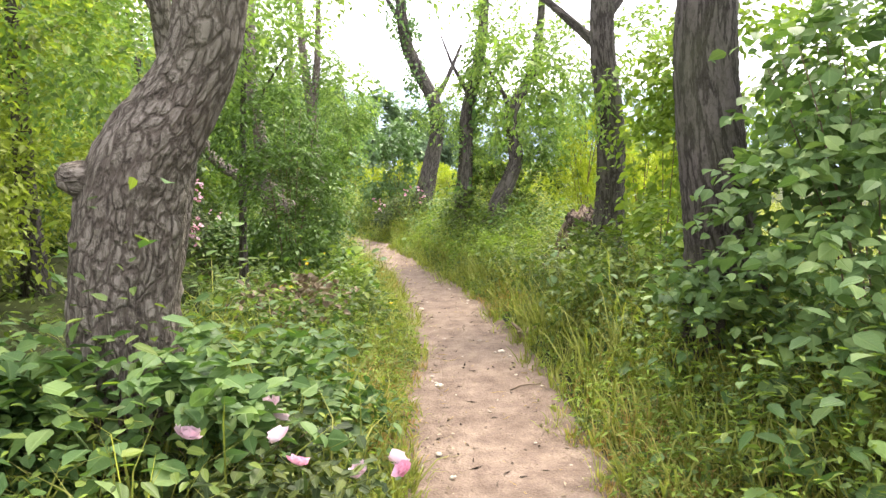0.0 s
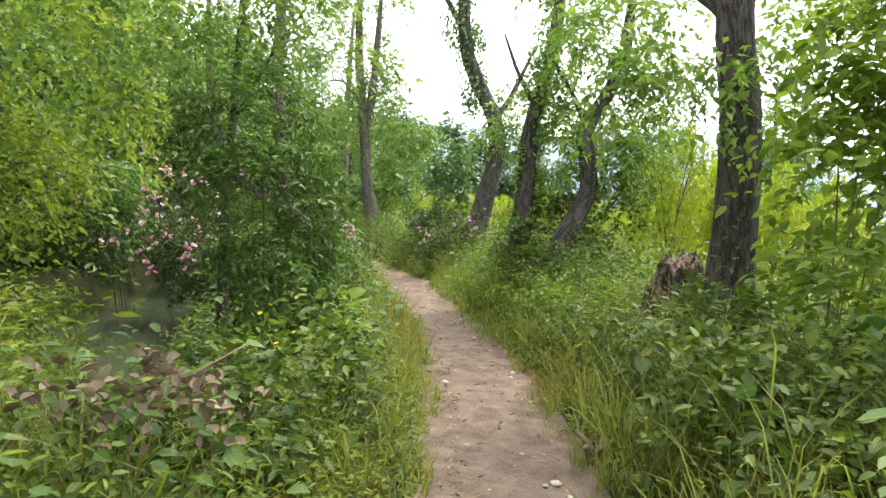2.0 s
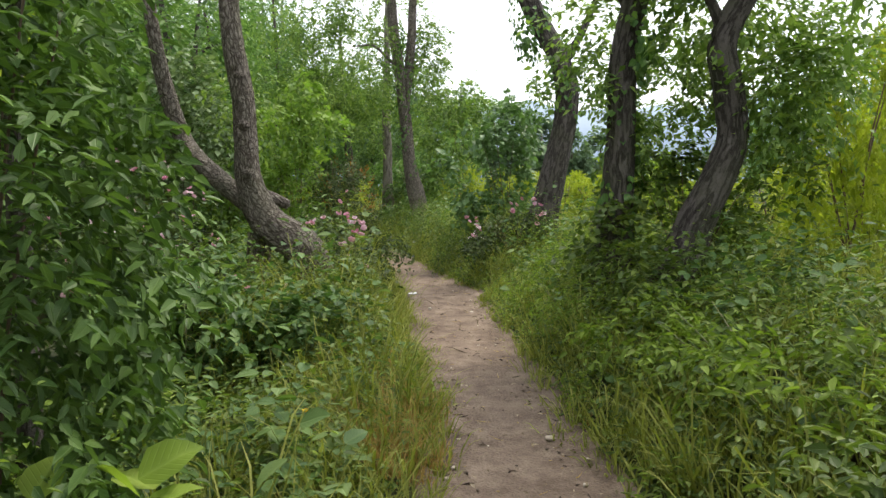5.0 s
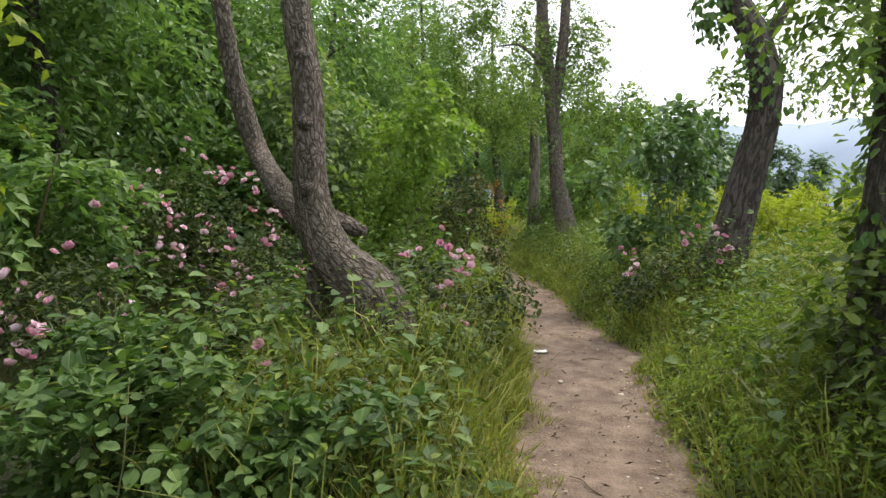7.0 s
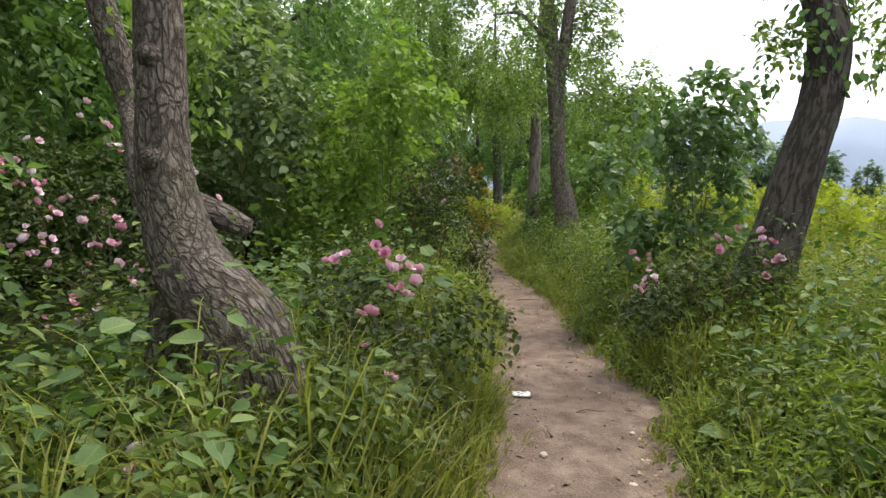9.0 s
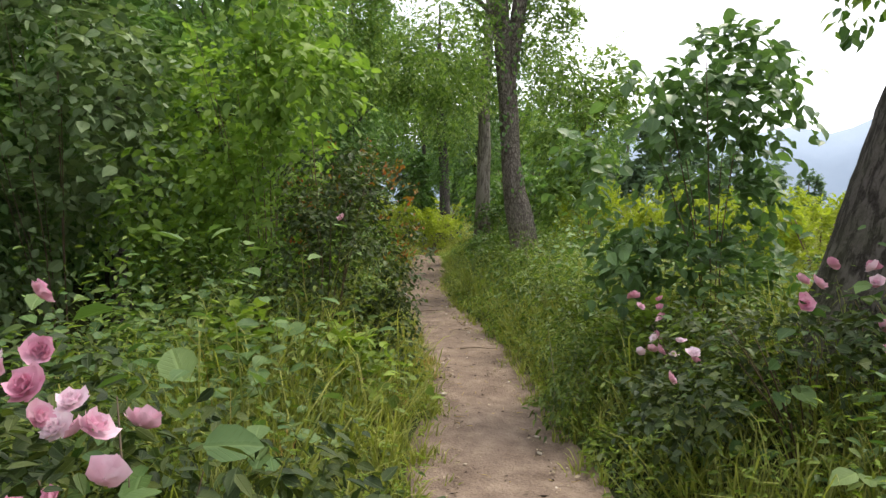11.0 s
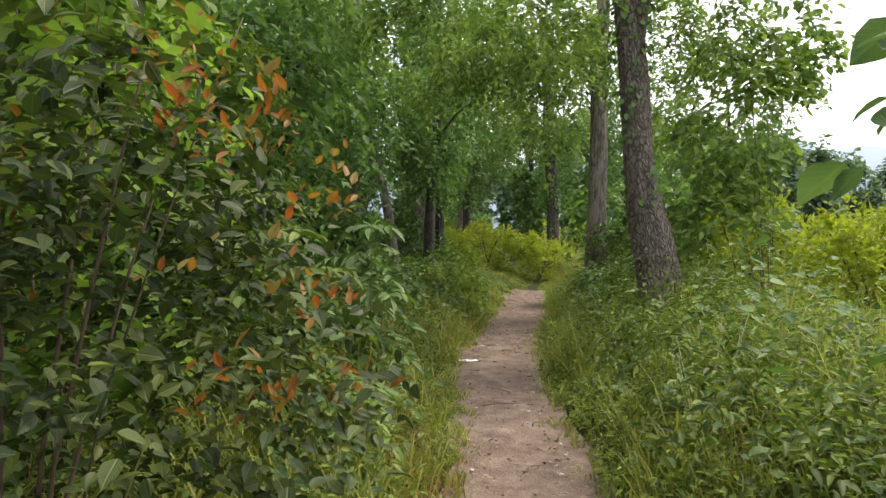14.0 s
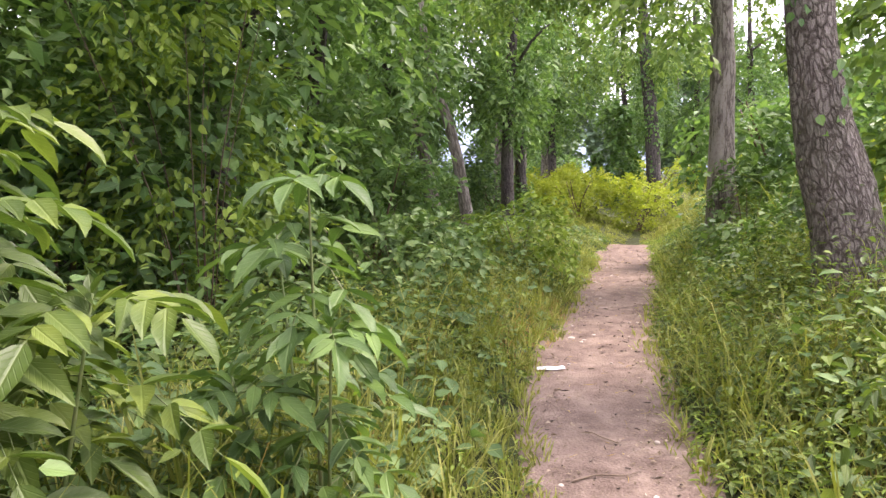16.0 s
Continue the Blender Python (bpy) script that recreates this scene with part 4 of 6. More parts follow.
W1 = wood_tree("dark green woodland tree among dense woods", 8.5, 2.0, 2.2, 330, 1)
W2 = wood_tree("leafy woodland tree with low branches", 7.0, 1.9, 1.6, 330, -2)
W3 = wood_tree("tall slim woodland tree", 10.0, 1.6, 3.0, 320, 2)
W4 = wood_tree("bushy olive-green tree with small leaves", 6.5, 1.9, 1.5, 400, 1, M_OLIVE, 0.1)
spots = [(-8.7, 33.6, 2), (-9.9, 37.0, 2), (-10.6, 41, 2), (-7.4, 47.5, 2), (-10, 48, 2), (-6.2, 11.5, 0), (-7.0, 15.5, 1), (-5.6, 7.5, 3), (-8.5, 20.0, 2), (-6.6, 20.8, 1), (-9.5, 12.5, 2), (-10.5, 24.5, 0), (-8.2, 26.5, 1), (-13, 19, 0), (-14, 28, 2), (-15.5, 35, 1), (-17, 42, 0), (-5.0, 3.5, 3), (-8, 5, 2), (-4.6, -1.5, 1),
         (-12.5, 10, 1), (-17, 24, 0), (-5, 46, 0), (-16, 50, 1), (-20, 33, 2), (4.8, 2.0, 1), (5.5, -3, 0), (-1.5, 44, 1), (-4.6, 9.8, 3), (-11, 15, 1), (-12, 33, 0), (-14, 14, 2), (-18, 29, 1), (14, 31, 1), (20, 41, 0), (13, 42, 1), (-22, 46, 0), (-16, 12, 1), (-16.5, 18, 0), (-19.5, 22, 1), (-12.5, 25.5, 2), (-11.2, 19, 1), (-14, 7, 0), (-13, 37, 2), (-10.3, 17.6, 0), (-11.6, 25.8, 0), (-13.6, 23.2, 0), (-9.3, 22.6, 0), (-11, 28.2, 0)]
for k, (x, y, kind) in enumerate(spots):
    src = (W1, W2, W3, W4)[kind]
    m4 = Matrix.LocRotScale((x, y, float(height(np.array(x), np.array(y)))), Euler((0, 0, 2.4 * k)), None)
    copy_thing(src, m4)
for k, src in enumerate((W1, W2, W3, W4)):
    src.location = ((-8.8, 16.8, 0.3), (-7.6, 24.4, 0.2), (-12.8, 34.4, 0.2), (-4.4, 6.2, 0.1))[k]

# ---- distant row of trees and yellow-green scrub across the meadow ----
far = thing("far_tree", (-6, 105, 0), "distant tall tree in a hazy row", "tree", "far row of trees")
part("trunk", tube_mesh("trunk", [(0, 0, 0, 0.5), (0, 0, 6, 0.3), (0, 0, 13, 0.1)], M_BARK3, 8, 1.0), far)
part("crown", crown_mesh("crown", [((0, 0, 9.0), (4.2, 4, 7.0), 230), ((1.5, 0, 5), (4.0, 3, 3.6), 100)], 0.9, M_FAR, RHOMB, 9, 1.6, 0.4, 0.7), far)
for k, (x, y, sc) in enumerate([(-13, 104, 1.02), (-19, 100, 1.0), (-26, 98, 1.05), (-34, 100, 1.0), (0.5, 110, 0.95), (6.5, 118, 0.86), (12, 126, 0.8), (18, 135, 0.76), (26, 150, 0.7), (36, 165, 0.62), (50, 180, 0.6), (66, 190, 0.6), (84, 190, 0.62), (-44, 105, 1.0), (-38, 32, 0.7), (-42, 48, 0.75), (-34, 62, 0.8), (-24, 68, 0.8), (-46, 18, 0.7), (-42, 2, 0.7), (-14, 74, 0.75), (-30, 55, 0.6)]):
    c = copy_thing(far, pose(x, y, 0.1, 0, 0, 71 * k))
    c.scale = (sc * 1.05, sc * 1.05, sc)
YS = [(4.2, 13.7, 2.7, 0.75), (4.9, 12.2, 2.3, 0.7), (6.4, 17.2, 2.4, 1.2), (6.4, 13.6, 2.0, 0.9), (4.2, 20.5, 1.5, 0.9), (5.6, 17.0, 1.7, 1.1), (6.6, 22.5, 1.7, 1.2), (7.8, 18.5, 1.9, 1.3), (9.5, 22, 2.0, 1.5), (3.2, 26.0, 1.6, 1.1), (1.2, 29.5, 1.6, 1.2), (-0.2, 33.5, 1.7, 1.3), (3.5, 33, 1.8, 1.5), (6.5, 30, 1.9, 1.6), (10, 28, 2.0, 1.8), (13, 24, 2.1, 1.8), (-2.4, 40, 1.8, 1.6), (2, 41, 2.0, 1.8), (7, 40, 2.2, 2.0), (-0.9, 29.0, 2.0, 1.0), (0.7, 28.4, 1.9, 1.1), (2.4, 27.2, 1.8, 1.0), (-6.6, 37.2, 1.5, 1.2), (-8.2, 36.6, 1.4, 1.1), (-9.6, 39.5, 1.5, 1.3), (-11.6, 42.5, 1.6, 1.6), (-12.4, 45.5, 1.7, 1.7), (-6.2, 46.5, 1.7, 1.6), (-9.4, 50, 1.9, 1.9), (-14.6, 49.5, 1.9, 1.9)]
ysrc = thing("scrub_bush", (0, 0, 0), "bright yellow-green scrub bush in the meadow", "bush", "meadow scrub")
for k in range(5):
    part("stem", tube_mesh("stem", [(0.05 * k, 0, 0, 0.02), (0.25 * math.cos(k * 1.3), 0.25 * math.sin(k * 1.3), 0.6, 0.014), (0.5 * math.cos(k * 1.3), 0.5 * math.sin(k * 1.3), 0.95, 0.006)], M_CANE, 6, 0.2), ysrc)
part("foliage", crown_mesh("foliage", [((0, 0, 0.62), (0.9, 0.9, 0.62), 200), ((0.4, 0.2, 0.85), (0.5, 0.5, 0.4), 70), ((-0.45, -0.2, 0.7), (0.5, 0.5, 0.45), 70)], 0.09, M_YELLOW, RHOMB, 10, 0.28, -0.2, 0.45), ysrc)
for k, (x, y, hh, rr) in enumerate(YS):
    q = ysrc if k == 0 else copy_thing(ysrc, Matrix())
    q.matrix_basis = Matrix.LocRotScale((x, y, float(height(np.array(x), np.array(y)))), Euler((0, 0, 1.9 * k)), Vector((rr, rr, hh * 0.8)))

# ---- thicket under the woods ----
tsrc = thing("thicket_bush", (0, 0, 0), "dense dark understorey bush in the woods", "bush", "woodland thicket")
for k in range(5):
    part("stem", tube_mesh("stem", [(0.05 * k, 0, -0.1, 0.025), (0.35 * math.cos(k * 1.3), 0.35 * math.sin(k * 1.3), 0.9, 0.018), (0.7 * math.cos(k * 1.3), 0.7 * math.sin(k * 1.3), 1.7, 0.007)], M_CANE, 6, 0.3), tsrc)
part("foliage", crown_mesh("foliage", [((0, 0, 1.0), (1.25, 1.2, 1.0), 230), ((0.5, 0.3, 1.7), (0.8, 0.8, 0.7), 110), ((-0.6, -0.4, 1.3), (0.8, 0.8, 0.9), 110)], 0.13, M_WOOD, RHOMB, 10, 0.45, 0.5, 0.55), tsrc)
TH = [(-7.2, 13.5), (-6.8, 17.8), (-8.6, 15.0), (-7.6, 22.5), (-9.8, 18.2), (-6.2, 9.6), (-7.5, 7.4), (-6.4, 5.2), (-6.0, 2.4), (-9.8, 22.0), (-7.2, 26.5), (-9.5, 27.8), (-12.0, 26.0), (-11.5, 30.5), (-14.5, 32.5), (-14.0, 37.5), (-17.0, 36.0), (-15.5, 42.0), (-19.0, 41.0),
      (-2.4, 35.5), (-10.5, 36.5), (-2.6, 31.2), (-10.5, 11.0), (-12.5, 16.5), (-12.5, 21.5), (-5.6, 13.6), (-15.5, 24.5), (-5.2, -0.5), (-17.5, 46.5), (-13.0, 47.5), (-7.0, 18.0)]
for k, (x, y) in enumerate(TH):
    q = tsrc if k == 0 else copy_thing(tsrc, Matrix())
    z = 0.8 + 0.45 * ((k * 0.618) % 1)
    q.matrix_basis = Matrix.LocRotScale((x, y, float(height(np.array(x), np.array(y)))), Euler((0, 0, 2.1 * k)), Vector((z * 1.05, z * 1.05, z)))
tree("small understorey tree with thin stem", [(-1.75, 9.3, 0.0, 0.06), (-1.7, 9.25, 1.5, 0.05), (-1.6, 9.2, 3.0, 0.035), (-1.5, 9.2, 4.6, 0.012)], [[(-1.65, 9.22, 2.2, 0.025), (-1.2, 9.0, 2.9, 0.015), (-0.9, 8.8, 3.2, 0.006)]],
     [((-1.6, 9.2, 3.5), (1.0, 1.0, 0.9), 170), ((-1.9, 9.0, 2.7), (0.8, 0.8, 0.6), 45), ((-0.95, 8.8, 3.2), (0.5, 0.5, 0.4), 40), ((-0.2, 8.5, 2.75), (0.4, 0.4, 0.2), 16), ((-2.4, 8.2, 2.9), (0.9, 0.8, 0.8), 110)], M_BARK2, M_TREE, 0.08, 8, 0.05, 0.3, per=12, twig=0.35)

# ---- shrubs and roses along the path ----
shrub("shrub", "dense green bush at the edge of the path", (-0.95, 7.9), [((-1.0, 7.9, 1.35), (0.72, 0.75, 0.75), 400), ((-0.72, 7.75, 0.85), (0.5, 0.6, 0.55), 230), ((-1.2, 8.2, 2.1), (0.65, 0.6, 0.6), 220)], M_DARK, 0.06, 8, LANCE, per=13, twig=0.26, aspect=0.42)
shrub("tall_weeds", "bright broad-leaved weed at a bush's foot", (-0.42, 7.4), [((-0.42, 7.4, 0.52), (0.34, 0.36, 0.28), 22), ((-0.7, 7.15, 0.4), (0.34, 0.34, 0.24), 16)], M_BRIGHT, 0.125, 5, BROAD, cane=M_STEM, category="weeds", per=5, twig=0.26, droop=0.2, aspect=0.85)
shrub("shrub", "light green hazel-like bush", (-3.2, 18.7), [((-3.2, 18.7, 1.5), (0.8, 0.7, 0.9), 150), ((-3.5, 18.9, 2.5), (0.9, 0.8, 0.9), 150), ((-2.75, 18.4, 2.65), (0.6, 0.55, 0.45), 70), ((-4.1, 18.6, 1.6), (0.8, 0.8, 0.9), 120), ((-3.0, 18.5, 3.3), (0.4, 0.4, 0.4), 30)], M_HAZEL, 0.095, 9, BROAD, per=9, twig=0.36, aspect=0.66)
shrub("shrub", "tall light green bush with upright shoots", (-6.1, 22.8), [((-6.1, 22.8, 2.0), (1.2, 1.1, 1.3), 210), ((-5.8, 22.4, 3.0), (0.7, 0.7, 0.7), 90)], M_BRIGHT, 0.085, 8, OVATE, per=9, twig=0.32, aspect=0.6)
shrub("shrub", "climber with broad pale green leaves over a bush", (-5.2, 18.4), [((-5.1, 18.3, 2.6), (1.0, 0.9, 1.5), 300), ((-5.5, 17.8, 1.3), (0.9, 0.9, 0.9), 120)], M_CLIMB, 0.11, 8, BROAD, per=8, twig=0.4, aspect=0.78)
shrub("shrub", "tall shrub with large round blue-green leaves", (0.65, 19.0), [((0.65, 19.0, 2.3), (0.66, 0.62, 0.5), 84), ((0.5, 18.8, 1.0), (0.75, 0.7, 0.45), 54), ((0.6, 19.0, 1.6), (0.66, 0.6, 0.42), 46), ((0.75, 19.1, 2.75), (0.5, 0.5, 0.3), 38), ((-0.22, 18.5, 1.95), (0.36, 0.4, 0.22), 13), ((0.15, 18.6, 2.5), (0.4, 0.4, 0.35), 16), ((0.05, 18.5, 1.25), (0.42, 0.45, 0.42), 34)], M_ROUND, 0.11, 6, BROAD, per=8, twig=0.36, aspect=0.72)
shrub("shrub", "broad-leaved climber smothering the bank", (2.55, 3.2), [((2.35, 3.3, 1.2), (0.6, 0.8, 0.85), 190), ((2.7, 3.6, 2.1), (0.6, 0.7, 0.7), 150), ((2.0, 3.8, 0.75), (0.5, 0.5, 0.4), 80)], M_PALE, 0.085, 7, BROAD, per=9, twig=0.38, aspect=0.8)
shrub("shrub", "young yellow-green sapling beside a dark trunk", (2.75, 6.3), [((2.75, 6.3, 1.7), (0.5, 0.6, 0.7), 100), ((2.6, 6.0, 1.0), (0.5, 0.5, 0.4), 60), ((3.0, 6.5, 2.5), (0.55, 0.55, 0.5), 80), ((3.3, 6.5, 1.9), (0.7, 0.7, 0.8), 130), ((3.5, 6.4, 3.0), (0.75, 0.7, 0.6), 110)], M_BRIGHT, 0.09, 5, OVATE, per=8, twig=0.3, aspect=0.6)
shrub("shrub", "wide dark bush beside a tall tree", (-0.6, 26.6), [((-0.8, 26.6, 3.0), (1.1, 1.0, 1.0), 220), ((-0.5, 26.8, 4.0), (0.8, 0.8, 0.7), 110), ((-1.1, 26.3, 1.6), (0.7, 0.7, 0.6), 80)], M_TREE, 0.12, 8, OVATE, per=9, twig=0.4, aspect=0.6)
shrub("shrub", "ivy-covered stump-like column of leaves", (-9.6, 44.5), [((-9.6, 44.5, 1.8), (0.85, 0.8, 1.5), 330), ((-9.5, 44.4, 3.6), (0.6, 0.6, 0.9), 110)], M_IVY, 0.15, 3, OVATE, per=9, twig=0.3, aspect=0.75)
shrub("shrub", "low pale bush at the wood's edge", (-5.7, 25.0), [((-5.6, 25.0, 0.75), (0.9, 0.8, 0.5), 120), ((-6.6, 24.2, 0.9), (0.9, 0.8, 0.6), 100)], M_PALE, 0.09, 6, OVATE, per=8, twig=0.28, aspect=0.7)
shrub("shrub", "low green bush at the path's bend", (-5.5, 27.4), [((-5.5, 27.3, 0.72), (0.85, 0.8, 0.66), 190)], M_BRIGHT, 0.085, 5, OVATE, per=8, twig=0.26, aspect=0.6)
shrub("shrub", "dark undergrowth bush below ivy-clad trees", (-2.8, 27.8), [((-2.9, 28.5, 1.0), (0.6, 0.8, 0.8), 120), ((-2.35, 26.6, 0.8), (0.7, 0.7, 0.6), 100)], M_DARK, 0.10, 6, OVATE, per=9, twig=0.3, aspect=0.6)
shrub("shrub", "leafy bush under leaning trunks", (2.3, 12.6), [((2.2, 12.7, 1.2), (0.7, 0.6, 0.6), 130), ((3.1, 12.6, 1.3), (0.6, 0.6, 0.6), 90), ((1.6, 12.3, 0.9), (0.45, 0.45, 0.45), 70)], M_HERB, 0.08, 7, OVATE, per=9, twig=0.28, aspect=0.6)
shrub("shrub", "green bush overhanging the stream", (-4.9, 9.2), [((-4.9, 9.3, 1.2), (1.0, 1.3, 1.0), 260), ((-5.2, 11.4, 1.5), (1.1, 1.1, 1.2), 220), ((-4.7, 7.2, 1.2), (0.9, 1.1, 1.0), 200)], M_OLIVE, 0.075, 9, OVATE, per=11, twig=0.3, aspect=0.55)
shrub("shrub", "dark bush on the far bank of the stream", (-4.8, 4.6), [((-4.6, 4.6, 1.1), (1.0, 1.2, 1.1), 220), ((-4.2, 2.2, 1.2), (1.0, 1.2, 1.2), 220)], M_DARK, 0.075, 8, OVATE, per=11, twig=0.3, aspect=0.55)
shrub("shrub", "olive-green bush dipping towards the stream", (-2.2, 6.9), [((-2.3, 7.0, 0.55), (0.5, 0.6, 0.4), 130), ((-2.1, 6.0, 0.45), (0.45, 0.5, 0.35), 90)], M_OLIVE, 0.055, 7, OVATE, per=10, twig=0.26, aspect=0.55)


def pinnate_plant(label, at, stems, leaf_len, leaflet, mat, pairs=2):
    """A sapling: upright stems with opposite compound leaves of drooping pointed leaflets."""
    base = (at[0], at[1], float(height(np.array(at[0]), np.array(at[1]))) - 0.03)
    ob = thing("sapling", base, label, "sapling")
    P, W, L = [], [], []
    rach = []
    for sx, sy, hgt in stems:
        part("stem", tube_mesh("stem", [(sx * 0.2, sy * 0.2, 0, 0.008), (sx * 0.6, sy * 0.6, hgt * 0.5, 0.006), (sx, sy, hgt, 0.003)], M_STEM, 6, 0.08, 0.05), ob)
        nodes = max(4, int(hgt / 0.15))
        for k in range(nodes):
            t = 0.3 + 0.7 * (k + 0.5) / nodes
            c = np.array([sx * (0.2 + 0.8 * t), sy * (0.2 + 0.8 * t), hgt * t])
            for q in range(2 if t < 0.9 else 5):
                a = k * 1.57 + q * (math.pi if t < 0.9 else 1.26) + RNG.normal(0, 0.25)
                ln = leaf_len * (1.1 - 0.5 * max(0, t - 0.5) / 0.5) * RNG.uniform(0.8, 1.2)
                rise = RNG.uniform(0.1, 0.5) if t < 0.9 else 0.8
                out = np.array([math.cos(a), math.sin(a), 0.0])
                pos = lambda u: c + out * ln * u + np.array([0, 0, rise * ln * u - 0.75 * ln * u * u])
                lat = np.array([-out[1], out[0], 0.0])
                rach.append([(*pos(0), 0.003), (*pos(0.5), 0.0025), (*pos(1.0), 0.0015)])
                for g in range(pairs):
                    u = 0.45 + 0.4 * g / max(1, pairs - 1)
                    for sg in (-1, 1):
                        P.append(pos(u)), W.append(out * 0.6 + lat * sg * 0.9 + np.array([0, 0, -0.35 + RNG.normal(0, 0.15)])), L.append(leaflet * RNG.uniform(0.75, 1.1))
                P.append(pos(1.0)), W.append(out + np.array([0, 0, -0.7 + RNG.normal(0, 0.15)])), L.append(leaflet * RNG.uniform(0.95, 1.3))
        for q in range(7):
            a = q * 2.4 + sx
            P.append(np.array([sx, sy, hgt - 0.012 * q])), W.append(np.array([math.cos(a), math.sin(a), 1.5 - 0.2 * q])), L.append(leaflet * (0.5 + 0.06 * q))
    P, W, L = np.array(P), np.array(W), np.array(L)
    part("foliage", blades("foliage", BROAD, P, W, np.array([0, 0, 1.0]) + RNG.normal(0, 0.25, P.shape), L, L * 0.42, mat), ob)
    vs, fs = [], []
    for r in rach:
        for (x0, y0, z0, r0), (x1, y1, z1, r1) in zip(r[:-1], r[1:]):
            b0 = len(vs)
            for (x, y, z, rr) in ((x0, y0, z0, r0), (x1, y1, z1, r1)):
                vs.extend([(x + rr, y, z), (x - rr * 0.5, y + rr * 0.87, z), (x - rr * 0.5, y - rr * 0.87, z)])
            fs.extend([(b0 + e, b0 + (e + 1) % 3, b0 + 3 + (e + 1) % 3, b0 + 3 + e) for e in range(3)])
    part("leaf_stalk", raw_mesh("leaf_stalk", vs, fs, M_STEM), ob)["kind"] = "stuff"
    return ob


pinnate_plant("young sapling with pointed drooping leaflets", (-3.05, 20.75), [(0.04, 0.0, 1.36), (-0.22, 0.12, 1.15), (0.2, -0.12, 0.95), (-0.05, -0.25, 0.8)], 0.2, 0.12, M_DARK)
pinnate_plant("spreading bright green sapling with long arching leaves", (-3.3, 19.95), [(-0.1, 0.05, 1.42), (0.2, -0.1, 1.2), (-0.35, 0.15, 1.35), (0.3, 0.12, 1.0), (-0.2, -0.35, 1.25)], 0.34, 0.125, M_HERB, 3)
pinnate_plant("small sapling with drooping leaflets", (-2.75, 19.9), [(0.0, 0.0, 0.62), (0.15, 0.1, 0.5)], 0.22, 0.115, M_TREE, 2)


def rose_bush(label, at, balls, blossoms, n_red=0, size=0.055, pale=0.3):
    ob = shrub("rose_bush", label, at, balls, M_ROSE, size, 8, BROAD if n_red else OVATE, category="rose bush", red=n_red, per=9, twig=0.24, aspect=0.6)
    bloom(ob, tuple(ob.location), blossoms, pale, 0.7 if n_red else 0.95 if size < 0.058 else 1.1)
    return ob


def cluster(x, y, z, n, r=0.09):
    return [(x + RNG.normal(0, r * 0.6), y + RNG.normal(0, r * 0.6), z + RNG.normal(0, r * 0.6)) for _ in range(n)]


def over(n, c, r):
    """Places on the upper, camera-facing skin of a bush."""
    d = unit(RNG.normal(0, 1, (n * 4, 3)) + np.array([0.6, -1.0, 0.35]))
    d = d[d[:, 2] > -0.35][:n]
    return [tuple(np.asarray(c) + v * np.asarray(r) * 1.02 + RNG.normal(0, 0.045, 3)) for v in d for _ in range(2)]


rose_bush("wild rose bush covered in pink blossoms", (-4.7, 15.6), [((-4.8, 15.7, 1.0), (1.15, 0.9, 0.85), 270), ((-5.7, 16.0, 1.45), (0.8, 0.8, 0.75), 150), ((-3.9, 15.4, 0.6), (0.7, 0.7, 0.55), 110)],
          over(30, (-4.8, 15.7, 1.0), (1.2, 0.95, 0.9)) + over(18, (-5.7, 16.0, 1.45), (0.85, 0.85, 0.8)) + over(7, (-3.9, 15.4, 0.6), (0.7, 0.7, 0.55)) + cluster(-4.63, 15.2, 0.75, 3), 0, 0.06, 0.45)
rose_bush("low rose bush with bright pink blossoms", (-1.15, 14.3), [((-1.15, 14.3, 0.75), (0.62, 0.6, 0.42), 170), ((-1.7, 14.7, 0.7), (0.55, 0.55, 0.4), 110), ((-0.95, 13.5, 0.5), (0.4, 0.5, 0.35), 70)],
          cluster(-1.15, 14.1, 1.10, 6) + cluster(-1.05, 14.0, 0.95, 5) + cluster(-1.4, 14.2, 1.12, 3) + cluster(-1.75, 14.4, 1.05, 3) + [(-1.02, 13.47, 0.89), (-1.1, 13.6, 0.7), (-0.85, 13.3, 0.62)] + cluster(-1.25, 13.85, 0.9, 2), 0, 0.055, 0.15)
rose_bush("sprawling rose bush with pale pink blossoms", (-2.8, 14.4), [((-3.4, 14.5, 0.4), (0.75, 0.5, 0.36), 150), ((-4.6, 14.8, 0.65), (0.65, 0.5, 0.42), 110)],
          cluster(-3.28, 14.3, 0.5, 4) + cluster(-2.98, 14.2, 0.5, 5) + cluster(-3.57, 14.15, 0.52, 3) + cluster(-3.88, 14.1, 0.52, 2) + cluster(-4.05, 15.2, 0.72, 4) + cluster(-3.51, 14.05, 0.7, 3) + cluster(-4.49, 14.6, 0.92, 4) + cluster(-4.94, 14.35, 0.9, 5) + cluster(-5.1, 14.9, 0.92, 4) + [(-2.5, 12.5, 0.5), (-1.4, 12.3, 0.55), (-1.37, 12.25, 0.5), (-0.99, 11.86, 0.52)], 0, 0.055, 0.45)
rose_bush("rose bush with pink blossoms at a tree's foot", (0.8, 16.6), [((0.8, 16.7, 0.75), (0.6, 0.5, 0.42), 140), ((0.35, 16.4, 0.6), (0.4, 0.4, 0.3), 60)],
          cluster(0.74, 16.5, 1.16, 4) + cluster(1.05, 16.6, 1.18, 6) + cluster(1.15, 16.5, 0.98, 4) + cluster(0.2, 16.3, 0.85, 4), 0, 0.055, 0.2)
